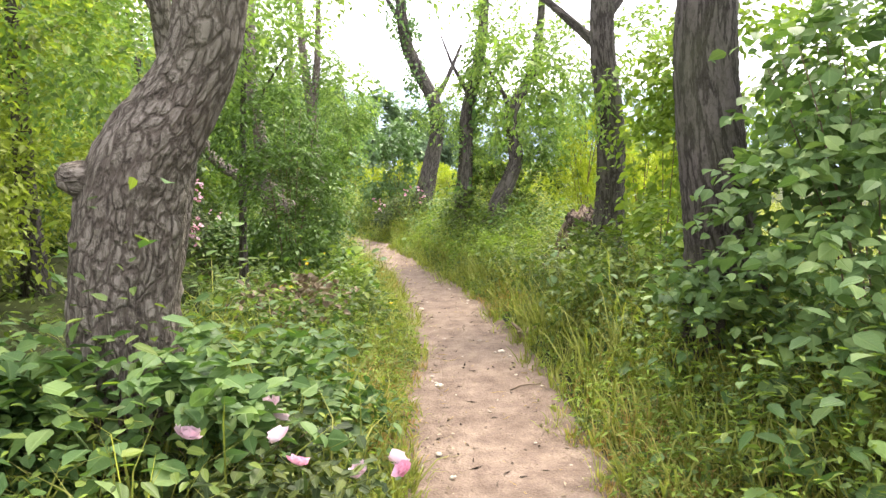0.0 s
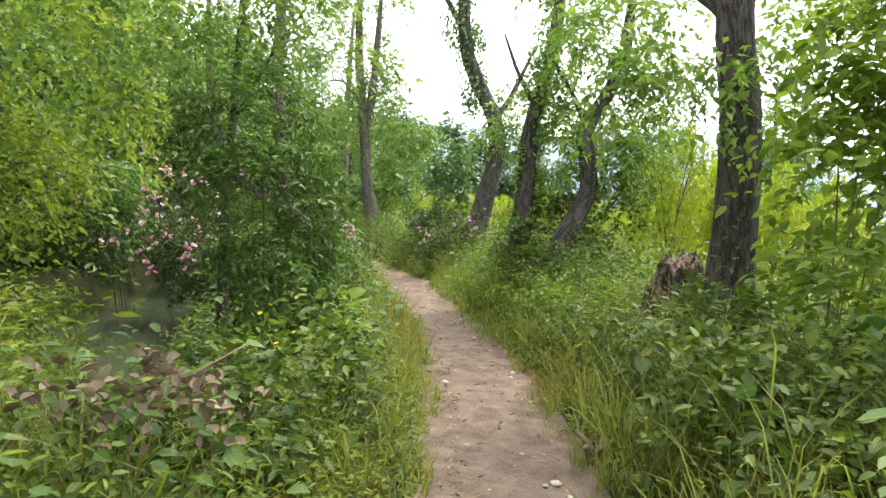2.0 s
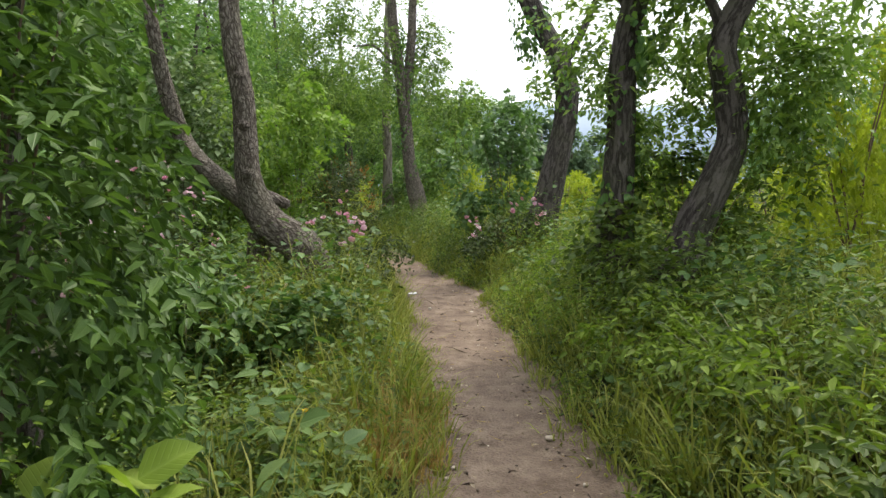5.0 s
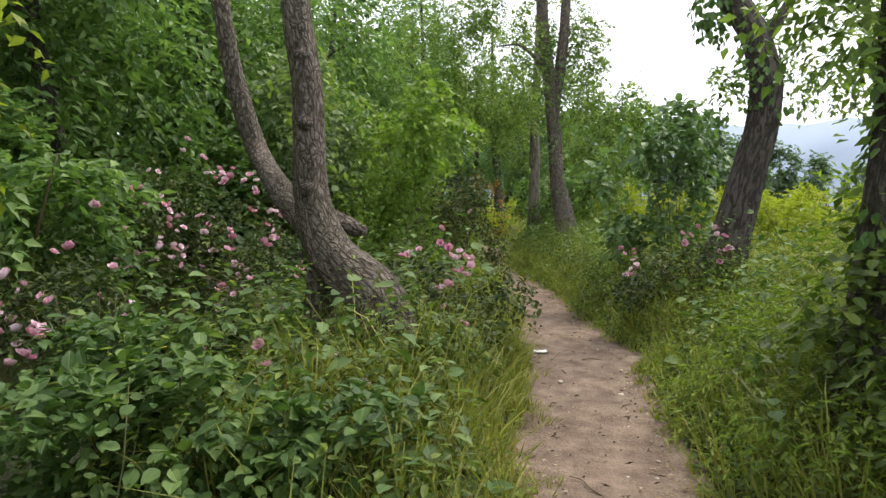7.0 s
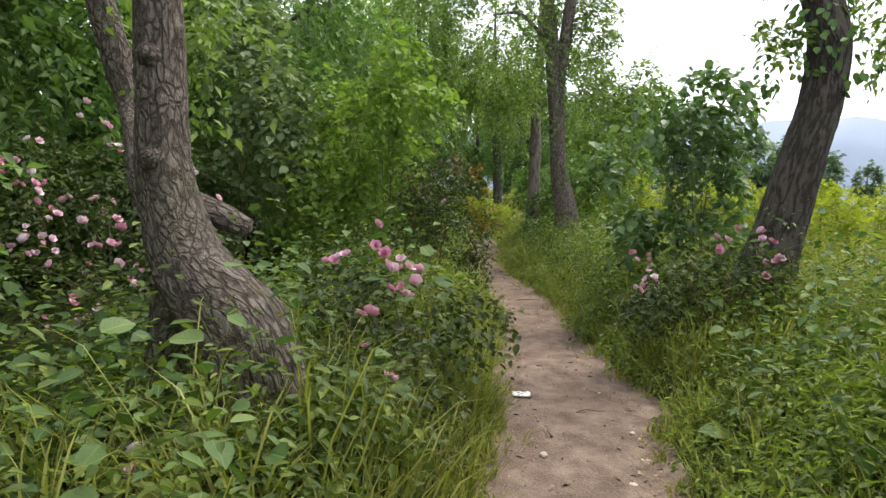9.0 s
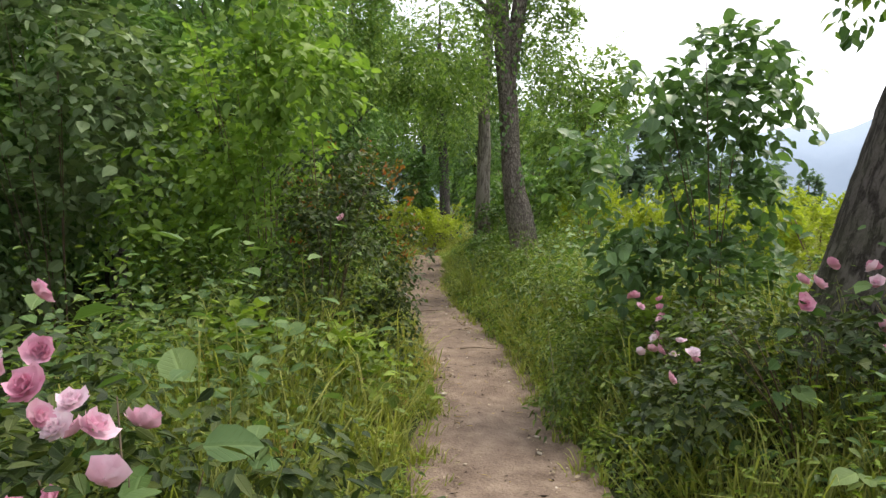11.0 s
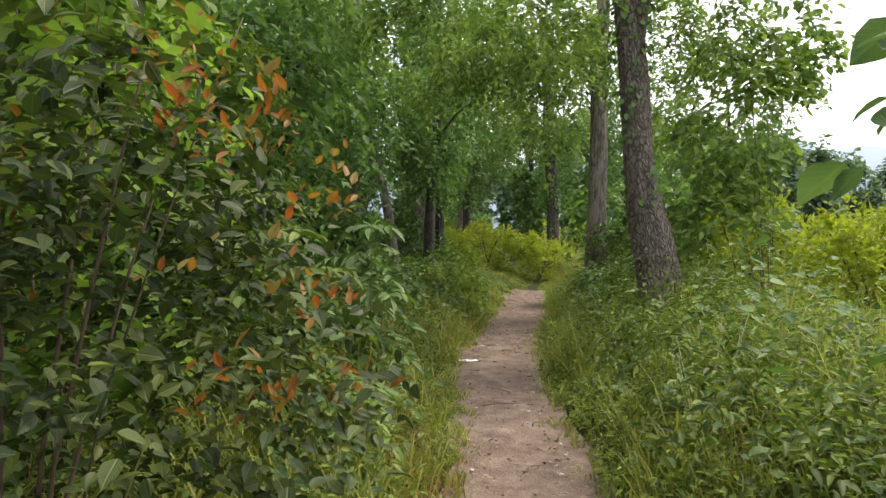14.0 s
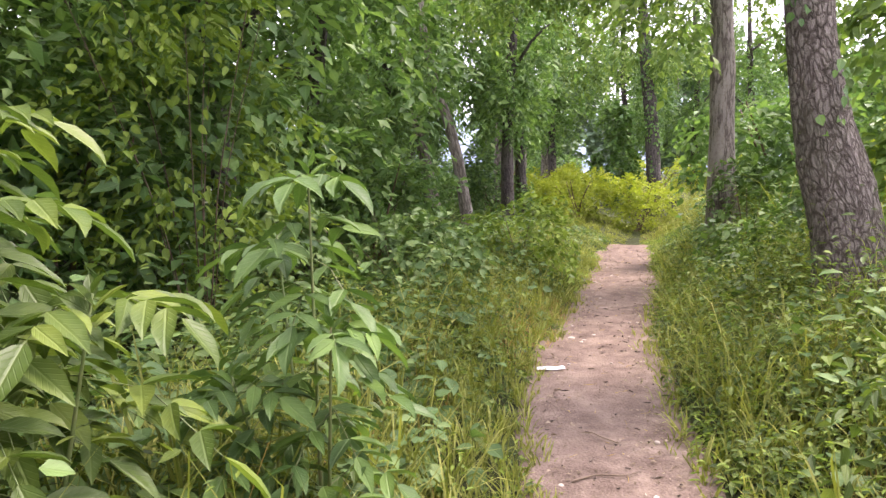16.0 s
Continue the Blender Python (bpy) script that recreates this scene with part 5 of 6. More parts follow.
rose_bush("tall rose bush with reddish young shoots", (-2.25, 17.85), [((-2.15, 18.12, 1.15), (0.55, 0.58, 0.9), 330), ((-2.25, 17.75, 0.95), (0.6, 0.6, 0.75), 240), ((-1.9, 17.9, 0.6), (0.38, 0.5, 0.5), 150), ((-2.4, 18.2, 1.8), (0.5, 0.5, 0.45), 50)],
          [(-2.77, 17.74, 1.0), (-2.0, 17.5, 1.42), (-2.6, 17.5, 0.62), (-1.7, 17.05, 0.45), (-1.66, 17.0, 0.42)], 72, 0.047, 0.2)
rose_bush("small rose bush with pale pink blossoms", (0.35, 17.5), [((0.3, 17.5, 0.6), (0.5, 0.45, 0.35), 90)], cluster(0.12, 17.59, 0.87, 7) + cluster(0.15, 17.45, 0.66, 6), 0, 0.055, 0.1)
rose_bush("rose bush trailing pale blossoms over the bank", (-0.65, 2.7), [((-0.6, 2.7, 0.45), (0.5, 0.6, 0.28), 110), ((-0.4, 2.35, 0.55), (0.4, 0.35, 0.22), 60)], [(-0.33, 2.24, 0.75), (-0.63, 2.24, 0.77), (-0.26, 2.14, 0.7), (-0.40, 2.52, 0.76), (-0.37, 2.5, 0.73), (0.06, 2.7, 0.45), (0.10, 2.67, 0.42), (-0.08, 2.4, 0.55)], 0, 0.06, 0.9)
rose_bush("low rose spray with deep pink buds", (-2.1, 11.9), [((-2.1, 11.9, 0.5), (0.45, 0.4, 0.3), 50)], cluster(-1.9, 11.7, 0.62, 3) + [(-1.55, 11.75, 0.6), (-1.75, 12.0, 0.66)], 0, 0.06, 0.05)
rose_bush("rose bush with pink blossoms leaning over the stream", (-2.75, 11.75), [((-3.0, 11.8, 0.55), (0.55, 0.5, 0.42), 120), ((-3.5, 12.3, 0.7), (0.5, 0.5, 0.45), 90)],
          over(9, (-3.0, 11.8, 0.55), (0.55, 0.5, 0.42)) + over(8, (-3.5, 12.3, 0.7), (0.5, 0.5, 0.45)), 0, 0.06, 0.35)
rose_bush("distant rose bush with pink blossoms", (-4.4, 13.0), [((-4.6, 12.9, 0.9), (0.6, 0.8, 0.8), 130)], over(8, (-4.6, 12.9, 0.9), (0.6, 0.8, 0.8)), 0, 0.06, 0.5)

shrub("tall_weeds", "tall willow-leaved weeds beside the meadow", (2.4, 15.7), [((2.4, 15.7, 1.2), (0.6, 0.6, 0.85), 110), ((2.9, 14.9, 1.0), (0.5, 0.5, 0.6), 70)], M_BRIGHT, 0.11, 8, LANCE, cane=M_STEM, category="weeds", per=9, twig=0.35, droop=0.1, aspect=0.22)
shrub("tall_weeds", "feathery bright green weeds on the bank", (1.5, 14.2), [((1.5, 14.2, 0.65), (0.6, 0.8, 0.4), 130), ((1.9, 13.3, 0.7), (0.5, 0.6, 0.4), 90)], M_BRIGHT, 0.07, 6, LANCE, cane=M_STEM, category="weeds", per=12, twig=0.35, droop=0.3, aspect=0.22)
shrub("tall_weeds", "bright young bramble leaves on the bank", (0.1, 18.1), [((0.1, 18.1, 0.6), (0.36, 0.36, 0.28), 44)], M_BRIGHT, 0.075, 5, BROAD, cane=M_STEM, category="weeds", per=7, twig=0.24, droop=0.1, aspect=0.75)
shrub("tall_weeds", "young bramble shoots in front of a rose bush", (-2.1, 16.8), [((-2.2, 16.7, 0.6), (0.5, 0.5, 0.38), 60), ((-1.75, 17.2, 0.42), (0.35, 0.35, 0.3), 36)], M_BRIGHT, 0.08, 7, BROAD, cane=M_STEM, category="weeds", per=7, twig=0.28, droop=0.1, aspect=0.72)
shrub("tall_weeds", "leafy weeds heaped beside the path", (-1.0, 20.9), [((-0.75, 20.3, 0.6), (0.6, 0.8, 0.45), 110), ((-1.15, 21.6, 0.75), (0.6, 0.7, 0.5), 110), ((-1.35, 23.8, 0.75), (0.65, 0.7, 0.5), 110)], M_HERB, 0.068, 6, LANCE, cane=M_STEM, category="weeds", per=9, twig=0.28, aspect=0.36)

shrub("tall_weeds", "rank weeds round the foot of a leaning bole", (-1.2, 12.6), [((-1.05, 12.55, 0.4), (0.45, 0.3, 0.28), 100), ((-1.75, 12.6, 0.42), (0.5, 0.35, 0.3), 90), ((-0.9, 12.9, 0.5), (0.25, 0.4, 0.34), 60)], M_HERB, 0.07, 6, OVATE, cane=M_STEM, category="weeds", per=9, twig=0.26, aspect=0.45)

for at, balls, mat, size, shp, asp, lab in (
        ((-0.85, 2.45), [((-0.9, 2.5, 0.68), (0.55, 0.36, 0.46), 190), ((-1.5, 2.3, 0.7), (0.6, 0.5, 0.46), 130)], M_HERB2, 0.085, BROAD, 0.72, "bramble heaped in front of an old trunk"),
        ((-0.4, 3.5), [((-0.4, 3.5, 0.5), (0.45, 0.6, 0.33), 120), ((-0.95, 3.9, 0.55), (0.5, 0.5, 0.36), 110)], M_HERB2, 0.075, OVATE, 0.68, "tangle of bramble and weeds on the bank"),
        ((-0.45, 5.6), [((-0.42, 5.6, 0.48), (0.4, 0.7, 0.33), 130), ((-0.95, 5.2, 0.4), (0.4, 0.5, 0.3), 70)], M_HERB, 0.07, OVATE, 0.5, "leafy nettles crowding the path's edge"),
        ((-0.15, 6.8), [((-0.15, 6.8, 0.40), (0.32, 0.65, 0.28), 100)], M_HERB, 0.065, OVATE, 0.5, "leafy nettles crowding the path's edge"),
        ((1.95, 5.4), [((1.95, 5.4, 0.62), (0.5, 0.7, 0.38), 140), ((2.25, 6.5, 0.75), (0.5, 0.6, 0.4), 120)], M_HERB, 0.075, OVATE, 0.5, "bank of nettles beside dark trunks"),
        ((1.95, 9.3), [((1.95, 9.3, 0.58), (0.55, 0.8, 0.32), 130), ((1.5, 10.6, 0.5), (0.45, 0.7, 0.3), 110)], M_BRIGHT, 0.065, LANCE, 0.36, "fresh green weeds on the grassy bank"),
        ((1.75, 7.6), [((1.75, 7.6, 0.55), (0.42, 0.75, 0.34), 150)], M_HERB, 0.06, LANCE, 0.42, "low nettles beside a rotten stump"),
        ((1.9, 11.5), [((1.9, 11.5, 0.72), (0.55, 0.45, 0.42), 130)], M_HERB, 0.07, OVATE, 0.5, "dense nettles round leaning trunks"),
        ((-1.6, 10.7), [((-1.55, 10.7, 0.5), (0.6, 0.7, 0.36), 140), ((-2.2, 11.5, 0.55), (0.6, 0.6, 0.4), 120), ((-0.85, 11.2, 0.45), (0.4, 0.5, 0.3), 80)], M_HERB2, 0.072, BROAD, 0.7, "broad-leaved bramble between path and stream"),
        ((1.25, 12.6), [((1.2, 12.0, 0.5), (0.45, 0.8, 0.32), 120), ((1.1, 13.3, 0.5), (0.4, 0.5, 0.3), 80)], M_BRIGHT, 0.05, LANCE, 0.28, "feathery weeds below the leaning trees"),
        ((-0.45, 17.6), [((-0.25, 17.8, 0.42), (0.4, 0.8, 0.28), 70), ((-0.4, 19.0, 0.48), (0.45, 0.7, 0.3), 70)], M_HERB, 0.06, LANCE, 0.32, "feathery green weeds beside the path")):
    shrub("weed_clump", lab, at, balls, mat, size, 6, shp, cane=M_STEM, category="weeds", per=9, twig=0.26, droop=0.3, aspect=asp)

# ---- broken stump, roots, litter ----
st = thing("stump", (2.52, 8.45, 0.4), "rotten dark brown broken tree stump", "stump")
sv, sf = [], []
SEG, RINGS = 44, 16
for j in range(RINGS):
    q = j / (RINGS - 1)
    for i in range(SEG):
        a = 2 * math.pi * i / SEG
        ridge = 0.5 * math.sin(9 * a + 0.8 * math.sin(4 * q)) + 0.5 * math.sin(17 * a + 2)
        r = (0.30 - 0.13 * q ** 4) * (1 + 0.12 * ridge + 0.04 * RNG.normal()) * (1 + 0.5 * math.exp(-q * 6))
        jag = 0.52 + 0.05 * math.sin(a + 1) + 0.02 * math.sin(7 * a) + 0.012 * RNG.normal()
        sv.append((r * math.cos(a) * 0.85 + 0.07 * q, r * math.sin(a) * 0.85, -0.1 + q * (0.1 + jag * 1.35)))
for j in range(RINGS - 1):
    for i in range(SEG):
        sf.append((j * SEG + i, j * SEG + (i + 1) % SEG, (j + 1) * SEG + (i + 1) % SEG))
        sf.append((j * SEG + i, (j + 1) * SEG + (i + 1) % SEG, (j + 1) * SEG + i))
sv.append((0.05, 0, 0.58))
for i in range(SEG):
    sf.append(((RINGS - 1) * SEG + i, (RINGS - 1) * SEG + (i + 1) % SEG, len(sv) - 1))
part("wood", raw_mesh("wood", sv, sf, M_STUMP), st)
for k in range(5):
    a = 1.1 + 1.2 * k
    part("root", tube_mesh("root", [(0.2 * math.cos(a), 0.2 * math.sin(a), 0.15, 0.09), (0.42 * math.cos(a), 0.42 * math.sin(a), 0.08, 0.06), (0.7 * math.cos(a + 0.2), 0.7 * math.sin(a + 0.2), -0.06, 0.025)], M_STUMP, 8, 0.06, 0.12), st)

rt = thing("root_snag", (1.40, 6.33, 0.02), "weathered grey root snag at the path's edge", "root")
for k in range(4):
    a = 0.6 + 1.5 * k
    part("prong", tube_mesh("prong", [(0, 0, -0.05, 0.03), (0.06 * math.cos(a), 0.06 * math.sin(a), 0.08, 0.022), (0.13 * math.cos(a + 0.4), 0.13 * math.sin(a + 0.4), 0.10 + 0.05 * (k % 2), 0.01)], M_TWIG, 7, 0.03, 0.12), rt)


def paper(label, x, y, w, d, turn):
    v, f = [], []
    for i in range(5):
        for j in range(4):
            u, t = i / 4 - 0.5, j / 3 - 0.5
            v.append((u * w + 0.01 * math.sin(7 * t), t * d, 0.012 + 0.004 * math.sin(9 * u + 4 * t) + 0.03 * max(0, u) ** 2))
    for i in range(4):
        for j in range(3):
            f.append((i * 4 + j, (i + 1) * 4 + j, (i + 1) * 4 + j + 1, i * 4 + j + 1))
    ob = new("paper_scrap", raw_mesh("paper_scrap", v, f, M_WHITE))
    ob.matrix_basis = pose(x, y, 0.015, 2, 3, turn)
    so = ob.modifiers.new("thickness", "SOLIDIFY")
    so.thickness = 0.0015
    return tagged(ob, label, "litter")


paper("crumpled white paper scrap lying on the path", -0.64, 15.33, 0.13, 0.11, 20)
paper("pale flat chip of wood on the path's edge", -3.70, 24.1, 0.22, 0.08, 35)
paper("small pale paper scrap on the trodden earth", -0.16, 10.9, 0.04, 0.03, 60)

twig_at = [(0.2, 12.05, 0.32, 130), (-0.1, 15.1, 0.2, 20), (0.3, 13.6, 0.3, 75), (-1.5, 20.05, 0.4, 15), (-1.2, 19.0, 0.22, 100), (-2.7, 22.4, 0.35, 40), (-2.9, 22.9, 0.25, 160), (0.6, 7.4, 0.22, 60), (0.5, 8.3, 0.2, 140), (1.1, 4.9, 0.3, 25), (0.9, 6.9, 0.18, 80), (-0.3, 14.6, 0.2, 110), (-2.0, 21.0, 0.2, 70)]
for x, y, ln, turn in twig_at:
    ob = new("twig", tube_mesh("twig", [(-ln / 2, 0, 0, 0.006), (-ln * 0.1, 0.02, 0.012, 0.005), (ln * 0.25, -0.012, 0.006, 0.004), (ln / 2, 0.02, 0.0, 0.002)], M_TWIG, 6, 0.03, 0.1))
    ob.matrix_basis = pose(x, y, 0.025, 0, 0, turn)
    tagged(ob, "thin dry brown twig lying on the path", "twig", "twigs on the path")

stone_bm = bmesh.new()
bmesh.ops.create_icosphere(stone_bm, subdivisions=2, radius=1.0)
for v in stone_bm.verts:
    v.co *= 1 + 0.25 * noise.noise(v.co * 1.4)
    v.co.z *= 0.45
STONE = bpy.data.meshes.new("stone")
stone_bm.to_mesh(STONE)
stone_bm.free()
STONE.materials.append(M_STONE)
for k in range(170):
    y = RNG.uniform(2.0, 30) if k > 40 else RNG.uniform(2.2, 10)
    s = half(y) * RNG.choice([-1, 1]) * (1 - abs(RNG.normal(0, 0.33)))
    r = RNG.uniform(0.008, 0.02) if k % 9 else RNG.uniform(0.02, 0.038)
    ob = new("stone", STONE)
    ob.matrix_basis = Matrix.LocRotScale((float(mid_x(y) + s), y, 0.012), Euler((0, 0, RNG.uniform(0, 6))), Vector((r, r * RNG.uniform(0.6, 1), r)))
    tagged(ob, "small pale stone bedded in the trodden earth", "stone", "stones on the path")

n = 4200
ly = RNG.uniform(1, 33, n)
ls_ = np.where(RNG.uniform(0, 1, n) < 0.75, RNG.choice([-1, 1], n) * half(ly) * RNG.uniform(0.55, 1.05, n), RNG.uniform(-0.4, 0.4, n))
lp = np.stack([mid_x(ly) + ls_, ly, np.full(n, 0.028)], 1)
ll = 0.006 + 0.04 * RNG.uniform(0, 1, n) ** 2.5
tagged(new("leaf_litter", blades("leaf_litter", RHOMB, lp, rand_dir(n, 0.1, 0.4), np.array([0, 0, 1.0]) + RNG.normal(0, 0.3, (n, 3)), ll, ll * 0.5, M_DEAD)),
       "scattered dry brown leaves and chips on the path", "leaf litter", kind="stuff")

dp, dout = in_ball(38, (-0.55, 4.6, 0.85), (0.42, 0.42, 0.13), 0.3)
pp, ww, uu = sprays(dp, dout, 5, 0.16, 0.4)
dl = RNG.uniform(0.03, 0.065, len(pp))
br = thing("dead_branch", (-0.55, 4.75, 0.2), "withered broken branch with curled brown leaves", "branch")
part("stick", tube_mesh("stick", [(-0.1, -0.1, -0.15, 0.009), (-0.05, -0.1, 0.55, 0.007), (0.25, 0.2, 0.72, 0.004)], M_TWIG, 6, 0.08, 0.08), br)
part("dead_leaves", blades("dead_leaves", CURL, pp - np.array([-0.55, 4.75, 0.2]), ww, uu + RNG.normal(0, 0.8, uu.shape), dl, dl * 0.75, M_DEAD), br, "curled dry brown leaves")

# ---- dark chips, crumbs and straw strewn over the path ----
def trod(x, y):
    """The path's own surface."""
    u = (x - mid_x(y)) / (half(y) + 0.2)
    return np.maximum(0.012 + 0.012 * np.sin(3.3 * y + 2 * u) * np.sin(5 * x), height(x, y) + 0.012)


def strewn(n, edge):
    y = RNG.uniform(1.5, 33, n)
    q = np.where(RNG.uniform(0, 1, n) < edge, RNG.choice([-1.0, 1.0], n) * RNG.uniform(0.6, 1.02, n), RNG.uniform(-0.7, 0.7, n))
    x = mid_x(y) + half(y) * q
    return np.stack([x, y, trod(x, y)], 1)


def chips(name, label, n, l_lo, l_hi, thick, mat, edge):
    c0 = strewn(n, edge)
    d1 = unit(np.stack([RNG.normal(0, 1, n), RNG.normal(0, 0.8, n), RNG.normal(0, 0.12, n)], 1))
    d2 = unit(np.cross(np.array([0, 0, 1.0]), d1))
    d3 = np.cross(d1, d2)
    ln = (l_lo + (l_hi - l_lo) * RNG.uniform(0, 1, n) ** 2)[:, None]
    w2, w3 = np.minimum(ln * 0.8, thick * RNG.uniform(0.6, 1.5, (n, 1))), np.minimum(ln * 0.7, thick * RNG.uniform(0.5, 1.1, (n, 1)))
    c0[:, 2] += w3[:, 0] * 0.6 + 0.002
    bend = d2 * ln * RNG.normal(0, 0.2, (n, 1))
    v = np.stack([c0 + d1 * ln + bend, c0 - d1 * ln + bend, c0 + d2 * w2, c0 - d2 * w2, c0 + d3 * w3, c0 - d3 * w3], 1).reshape(-1, 3)
    f = (np.array([(0, 2, 4), (2, 1, 4), (1, 3, 4), (3, 0, 4), (2, 0, 5), (1, 2, 5), (3, 1, 5), (0, 3, 5)])[None] + 6 * np.arange(n)[:, None, None]).reshape(-1, 3)
    tagged(new(name, raw_mesh(name, v, f, mat)), label, name.replace("_", " "), kind="stuff")


chips("bark_chips", "dark curled bark chips and bits of twig on the path", 620, 0.008, 0.045, 0.006, M_STUMP, 0.45)
chips("soil_crumbs", "dark crumbs of soil on the path", 420, 0.004, 0.010, 0.008, M_TWIG, 0.6)
chips("straw_bits", "short pale straws lying on the path", 420, 0.015, 0.07, 0.0022, M_DRY, 0.5)

# ---- buttercups over the stream bank ----
bv, bf = [], []
for k in range(5):
    rot = Matrix.Rotation(2 * math.pi * k / 5, 3, "Z") @ Matrix.Rotation(-0.55, 3, "Y")
    base = len(bv)
    for u, w, z in ((0.05, 0, 0), (0.5, 0.42, 0.08), (1, 0.25, 0.2), (1, -0.25, 0.2), (0.5, -0.42, 0.08), (0.5, 0, 0)):
        bv.append(tuple(rot @ Vector((u * 0.02, w * 0.026, z * 0.02))))
    bf += [(base, base + 5, base + 1), (base + 1, base + 5, base + 2), (base + 2, base + 5, base + 3), (base + 3, base + 5, base + 4), (base + 4, base + 5, base)]
BUTTER = raw_mesh("petals", bv, bf, M_BUTTER, True)
BSTEM = tube_mesh("stalk", [(0, 0, -0.45, 0.003), (0.01, 0.01, -0.2, 0.0025), (0, 0, 0, 0.002)], M_STEM, 5, 0.1)
for x, y, z in [(-0.63, 6.46, 0.78), (-0.60, 6.6, 0.62), (-0.75, 6.15, 0.62), (-0.58, 6.7, 0.55), (-0.52, 6.75, 0.5), (-0.85, 6.3, 0.6), (-0.55, 7.1, 0.55), (-0.7, 7.0, 0.75), (-0.5, 6.9, 0.82), (-0.4, 7.3, 0.5), (-0.2, 6.9, 0.4), (0.0, 6.7, 0.35), (-0.1, 7.5, 0.42), (-0.62, 6.0, 0.55), (0.15, 6.9, 0.3), (-0.3, 9.2, 0.4), (-2.1, 11.6, 0.7), (-1.6, 11.4, 0.6)]:
    fl = thing("buttercup", (x, y, z), "yellow buttercup on a thin stalk", "flower", "buttercups")
    fl.rotation_euler = (RNG.uniform(-0.4, 0.2), RNG.uniform(-0.3, 0.3), RNG.uniform(0, 6))
    part("stalk", BSTEM, fl)
    part("petals", BUTTER, fl, "glossy yellow petals")

# ---- undergrowth and grass ----


def scatter(n, s_lo, s_hi, y_lo, y_hi, sign, power=1.0):
    y = RNG.uniform(y_lo, y_hi, n)
    s = sign * (half(y) + s_lo + (s_hi - s_lo) * RNG.uniform(0, 1, n) ** power)
    slope = (mid_x(y + 0.3) - mid_x(y - 0.3)) / 0.6
    x = mid_x(y) + s * np.sqrt(1 + slope**2)
    sx = np.interp(y, STREAM[:, 1], STREAM[:, 0])
    dry = (np.abs(x - sx) > 0.85) | (y > 21)
    return x[dry], y[dry], np.abs(s[dry]) - half(y[dry])


def herbs(label, n, sign, s_hi, leaf, shape, size, aspect, per, tall, y_lo=1.0, y_hi=34.0, s_lo=0.08, patch=0.0, power=1.0, droop=0.35):
    x, y, s = scatter(n, s_lo, s_hi, y_lo, y_hi, sign, power)
    keep = wave(x * 1.3 + patch, y * 1.1 - patch) + RNG.normal(0, 0.35, len(x)) > -0.25
    x, y, s = x[keep], y[keep], s[keep]
    m = len(x)
    z0 = height(x, y)
    hh = tall * (0.33 + 0.67 * smooth(0.0, 0.8, s)) * np.exp(RNG.normal(-0.03, 0.22, m)) * np.where((x < -0.5) & (y > 5.2) & (y < 10.8), 0.4, 1.0) * np.where(np.hypot(x - 2.3, y - 7.8) < 0.8, 0.6, 1.0) * np.where((y > 31) & (s < 1.1), 0.3, 1.0) * np.where(y > 21.5, 0.75 + 0.2 * sign, 1.0) * RNG.uniform(0.45, 1.15, m) * (1 + 0.25 * wave(x * 0.7, y * 0.7 + patch))
    t = (np.arange(per) + RNG.uniform(0, 1, (m, per))) / per
    az = (np.arange(per) * 2.4)[None] + RNG.uniform(0, 6.3, (m, 1)) + RNG.normal(0, 0.3, (m, per))
    lean = RNG.normal(0, 0.12, (m, 2))
    reach = 0.05 * (1.2 - 0.6 * t)
    px = x[:, None] + lean[:, :1] * t * hh[:, None] + np.cos(az) * reach
    pyy = y[:, None] + lean[:, 1:] * t * hh[:, None] + np.sin(az) * reach
    pz = z0[:, None] + hh[:, None] * (0.15 + 0.85 * t)
    p = np.stack([px, pyy, pz], -1).reshape(-1, 3)
    way = np.stack([np.cos(az), np.sin(az), np.full_like(az, -droop) + 0.5 * (t - 0.4)], -1).reshape(-1, 3) + RNG.normal(0, 0.25, (m * per, 3))
    up = np.array([0, 0, 1.0]) + RNG.normal(0, 0.3, (m * per, 3))
    ln = (size * RNG.uniform(0.6, 1.35, (m, per)) * (1.15 - 0.5 * t)).ravel()
    return tagged(new("undergrowth", blades("undergrowth", shape, p, way, up, ln, ln * aspect, leaf)), label, "undergrowth", kind="stuff")


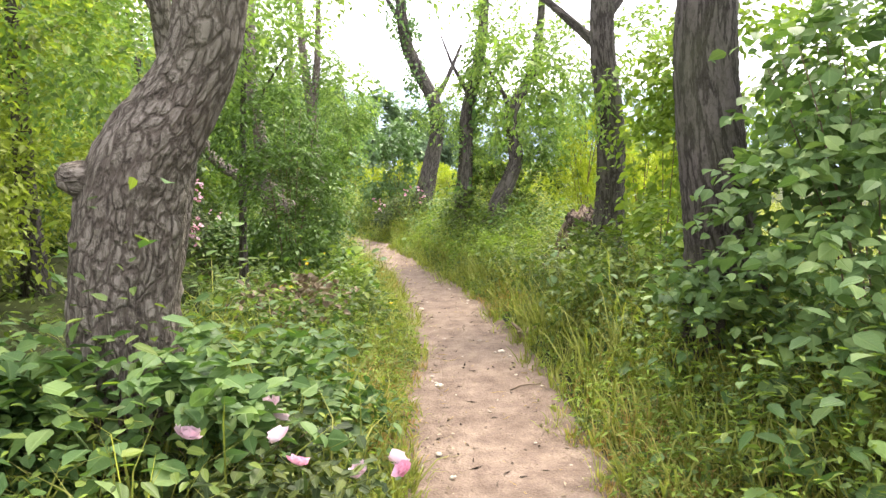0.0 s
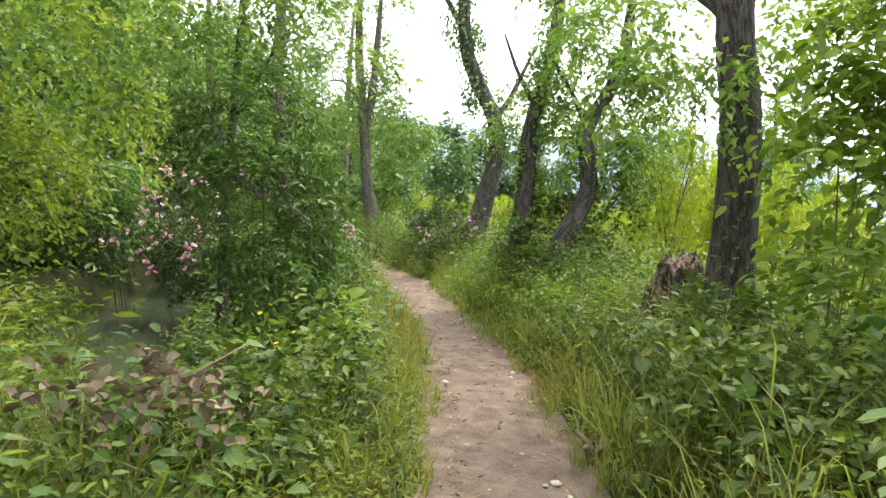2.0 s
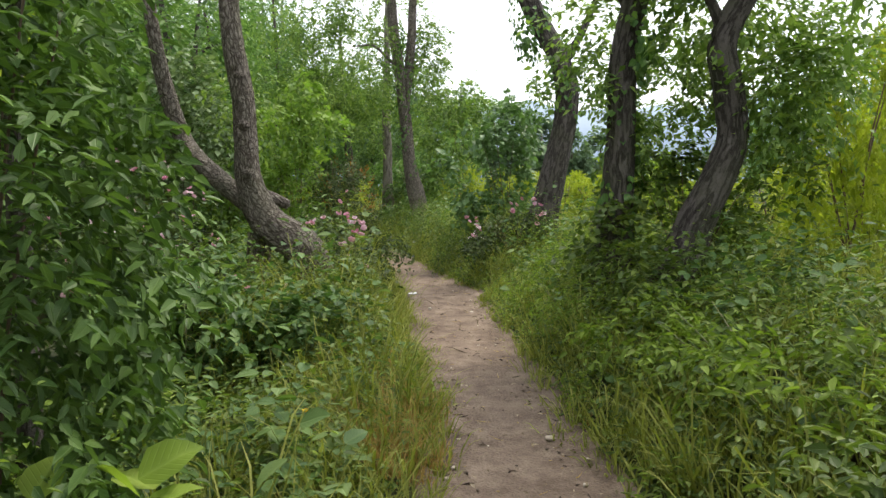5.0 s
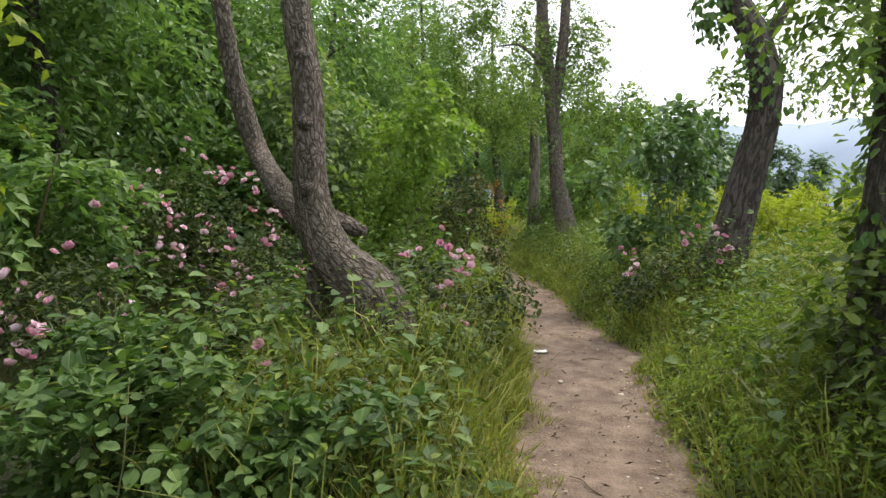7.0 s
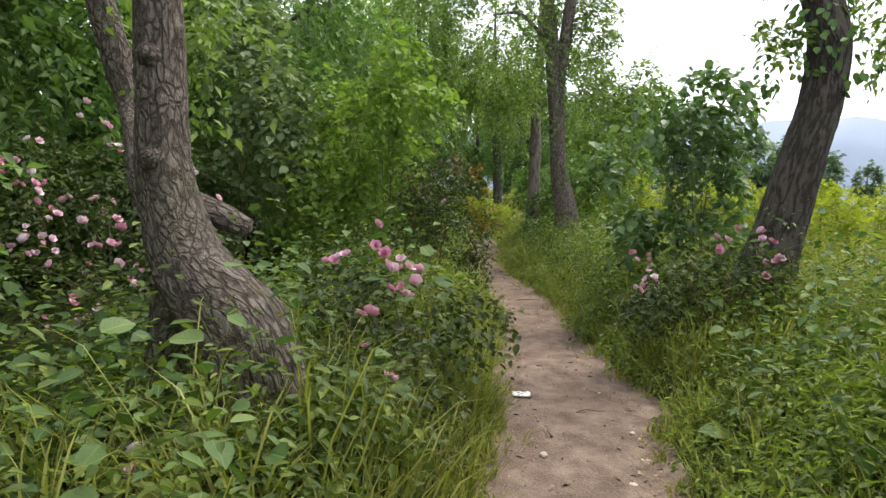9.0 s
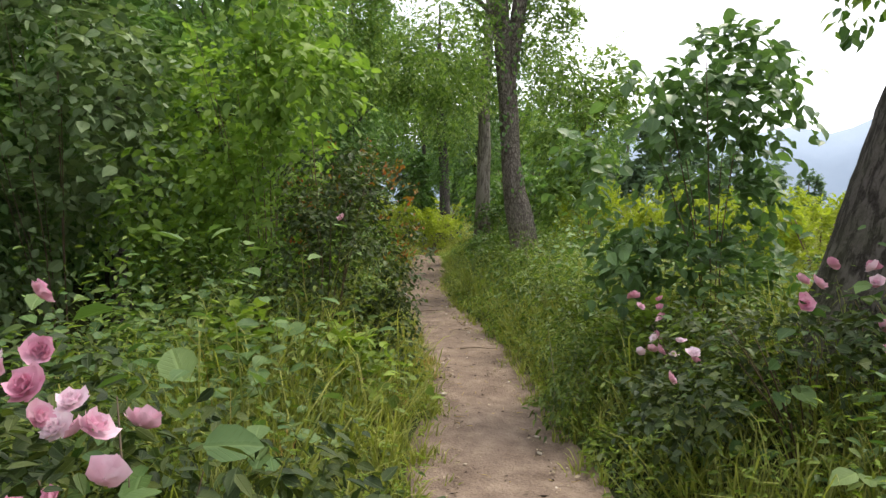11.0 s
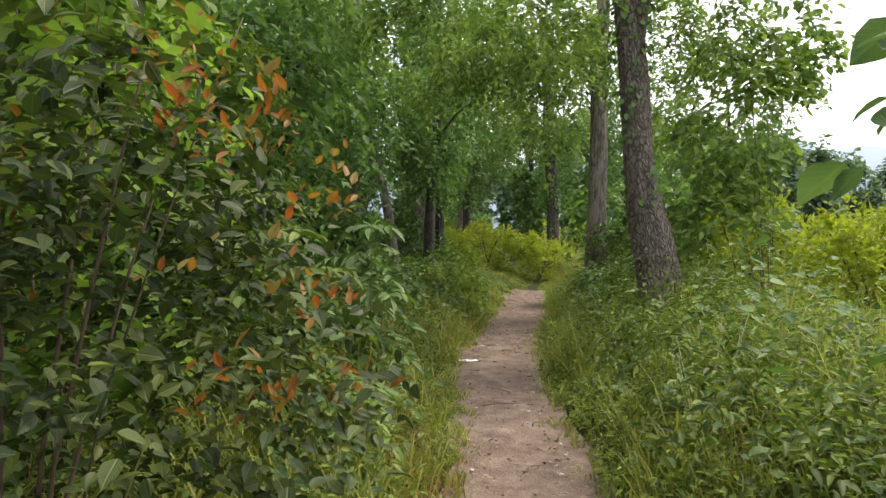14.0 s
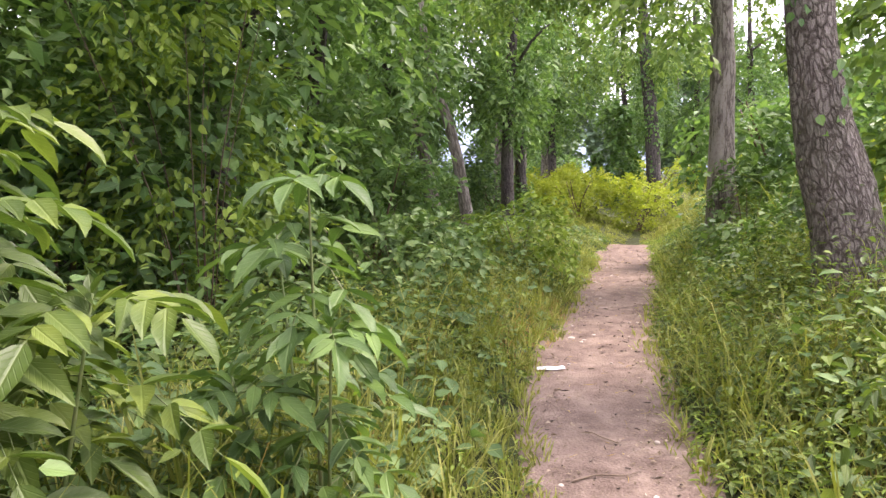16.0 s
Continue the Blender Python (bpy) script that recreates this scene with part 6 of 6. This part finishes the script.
def turf(label, n, sign, s_lo, s_hi, leaf, l_lo, l_hi, power=1.6, y_lo=0.6, y_hi=39.0, width=0.0075, patch=None, tuft=10):
    """Grass in tufts: blades fan out of a common foot and arch over."""
    x, y, s = scatter(max(1, n // tuft), s_lo, s_hi, y_lo, y_hi, sign, power)
    if patch is not None:
        keep = wave(x * 0.9 + patch, y * 0.8) + RNG.normal(0, 0.25, len(x)) > 0.35
        x, y, s = x[keep], y[keep], s[keep]
    keep = s > -0.03 + 0.05 * np.sin(5.3 * y + 2 * sign) + 0.04 * np.sin(13 * y) + RNG.normal(0, 0.035, len(x))
    x, y, s = x[keep], y[keep], s[keep]
    big = np.exp(RNG.normal(-0.06, 0.26, len(x)))
    nod = RNG.normal(0, 0.22, (len(x), 2))
    x, y, s, big, nod = (np.repeat(q, tuft, 0) for q in (x, y, s, big, nod))
    m = len(x)
    fan = rand_dir(m, 0, 0) * RNG.uniform(0.1, 0.8, (m, 1))
    x, y = x + fan[:, 0] * 0.06 * big, y + fan[:, 1] * 0.06 * big
    p = np.stack([x, y, height(x, y) - 0.005], 1)
    way = fan + np.array([0, 0, 1.0])
    way[:, :2] += nod
    ln = RNG.uniform(l_lo, l_hi, m) * big * (0.3 + 0.7 * smooth(0.0, 0.4, s)) * np.where((x < -0.75) & (y > 5.2) & (y < 10.8), 0.5, 1.0) * np.where((y > 31) & (s < 1.1), 0.35, 1.0) * np.where(y > 21.5, 0.8 + 0.15 * sign, 1.0) * (1 + 0.3 * wave(x, y))
    up = -fan + RNG.normal(0, 0.25, (m, 3)) + np.array([0, 0, 0.6])
    return tagged(new("grass", blades("grass", BLADE, p, way, up, ln, width * RNG.uniform(0.6, 1.4, m), leaf)), label, "grass", kind="stuff")


for sign in (-1, 1):
    herbs("green nettles and leafy herbs along the path", 4800 - 800 * sign, sign, 2.7, M_HERB, OVATE, 0.066, 0.5, 10, 0.88, s_lo=0.3, patch=1.0 + sign, droop=0.3)
    herbs("low bramble with rounded leaves on the bank", 2900 - 700 * sign, sign, 3.0, M_HERB2, OVATE, 0.10, 0.78, 7, 0.75, s_lo=0.5, patch=4.0 + sign)
    herbs("fine feathery weeds among the grass", 4500 + 800 * sign, sign, 2.2, M_BRIGHT, LANCE, 0.055, 0.32, 12, 0.72, patch=8.0 - sign, droop=0.1)
    turf("fresh green grass along the path", 56000 - 4000 * sign, sign, -0.1, 1.7, M_GRASS, 0.16, 0.55, 1.25, width=0.0085)
    herbs("young nettles and cleavers along the verge", 5200, sign, 1.7, M_HERB, LANCE, 0.058, 0.42, 11, 0.46, s_lo=0.1, patch=3.0 * sign, droop=0.15)
    turf("tall flowering grass stalks", 3200, sign, 0.4, 1.8, M_GRASS, 0.4, 0.62, 1.0, width=0.0038, tuft=4)
    turf("dry straw-coloured grass at the path's edge", 9000, sign, 0.0, 0.9, M_DRY, 0.1, 0.3, width=0.0055, patch=2.0 * sign)
herbs("tall rank herbs on the wooded side", 2900, -1, 7.0, M_HERB, OVATE, 0.10, 0.55, 9, 0.85, 3.0, 42.0, 2.0, 3.0)
herbs("tall meadow herbs beyond the bank", 2200, 1, 8.0, M_HERB, LANCE, 0.11, 0.25, 9, 0.5, 3.0, 42.0, 2.2, 5.0)
turf("pale tall meadow grass", 76000, 1, 1.6, 13.0, M_GRASS, 0.3, 0.6, 1.0, 2.0, 44.0, 0.011)

for y0, y1, sgn, q in ((3.6, 5.6, -1, 2600), (9.3, 10.8, -1, 1800), (18.6, 21.2, -1, 2600), (7.4, 8.6, 1, 900), (2.4, 4.0, 1, 1500), (24.0, 26.5, -1, 1200)):
    turf("patch of dry straw-coloured grass", q, sgn, 0.0, 0.5, M_DRY, 0.1, 0.3, 1.2, y0, y1, 0.0055)
for sgn in (-1, 1):
    turf("thin dry stalks standing among the herbs", 420, sgn, 0.6, 2.4, M_DRY, 0.45, 0.75, 1.0, 1.5, 33.0, 0.003, tuft=2)
    herbs("scattered broad-leaved plants in the undergrowth", 340 - 120 * sgn, sgn, 2.2, M_PALE, BROAD, 0.125, 0.8, 7, 0.85, s_lo=0.3, patch=6.0 * sgn, droop=0.2)
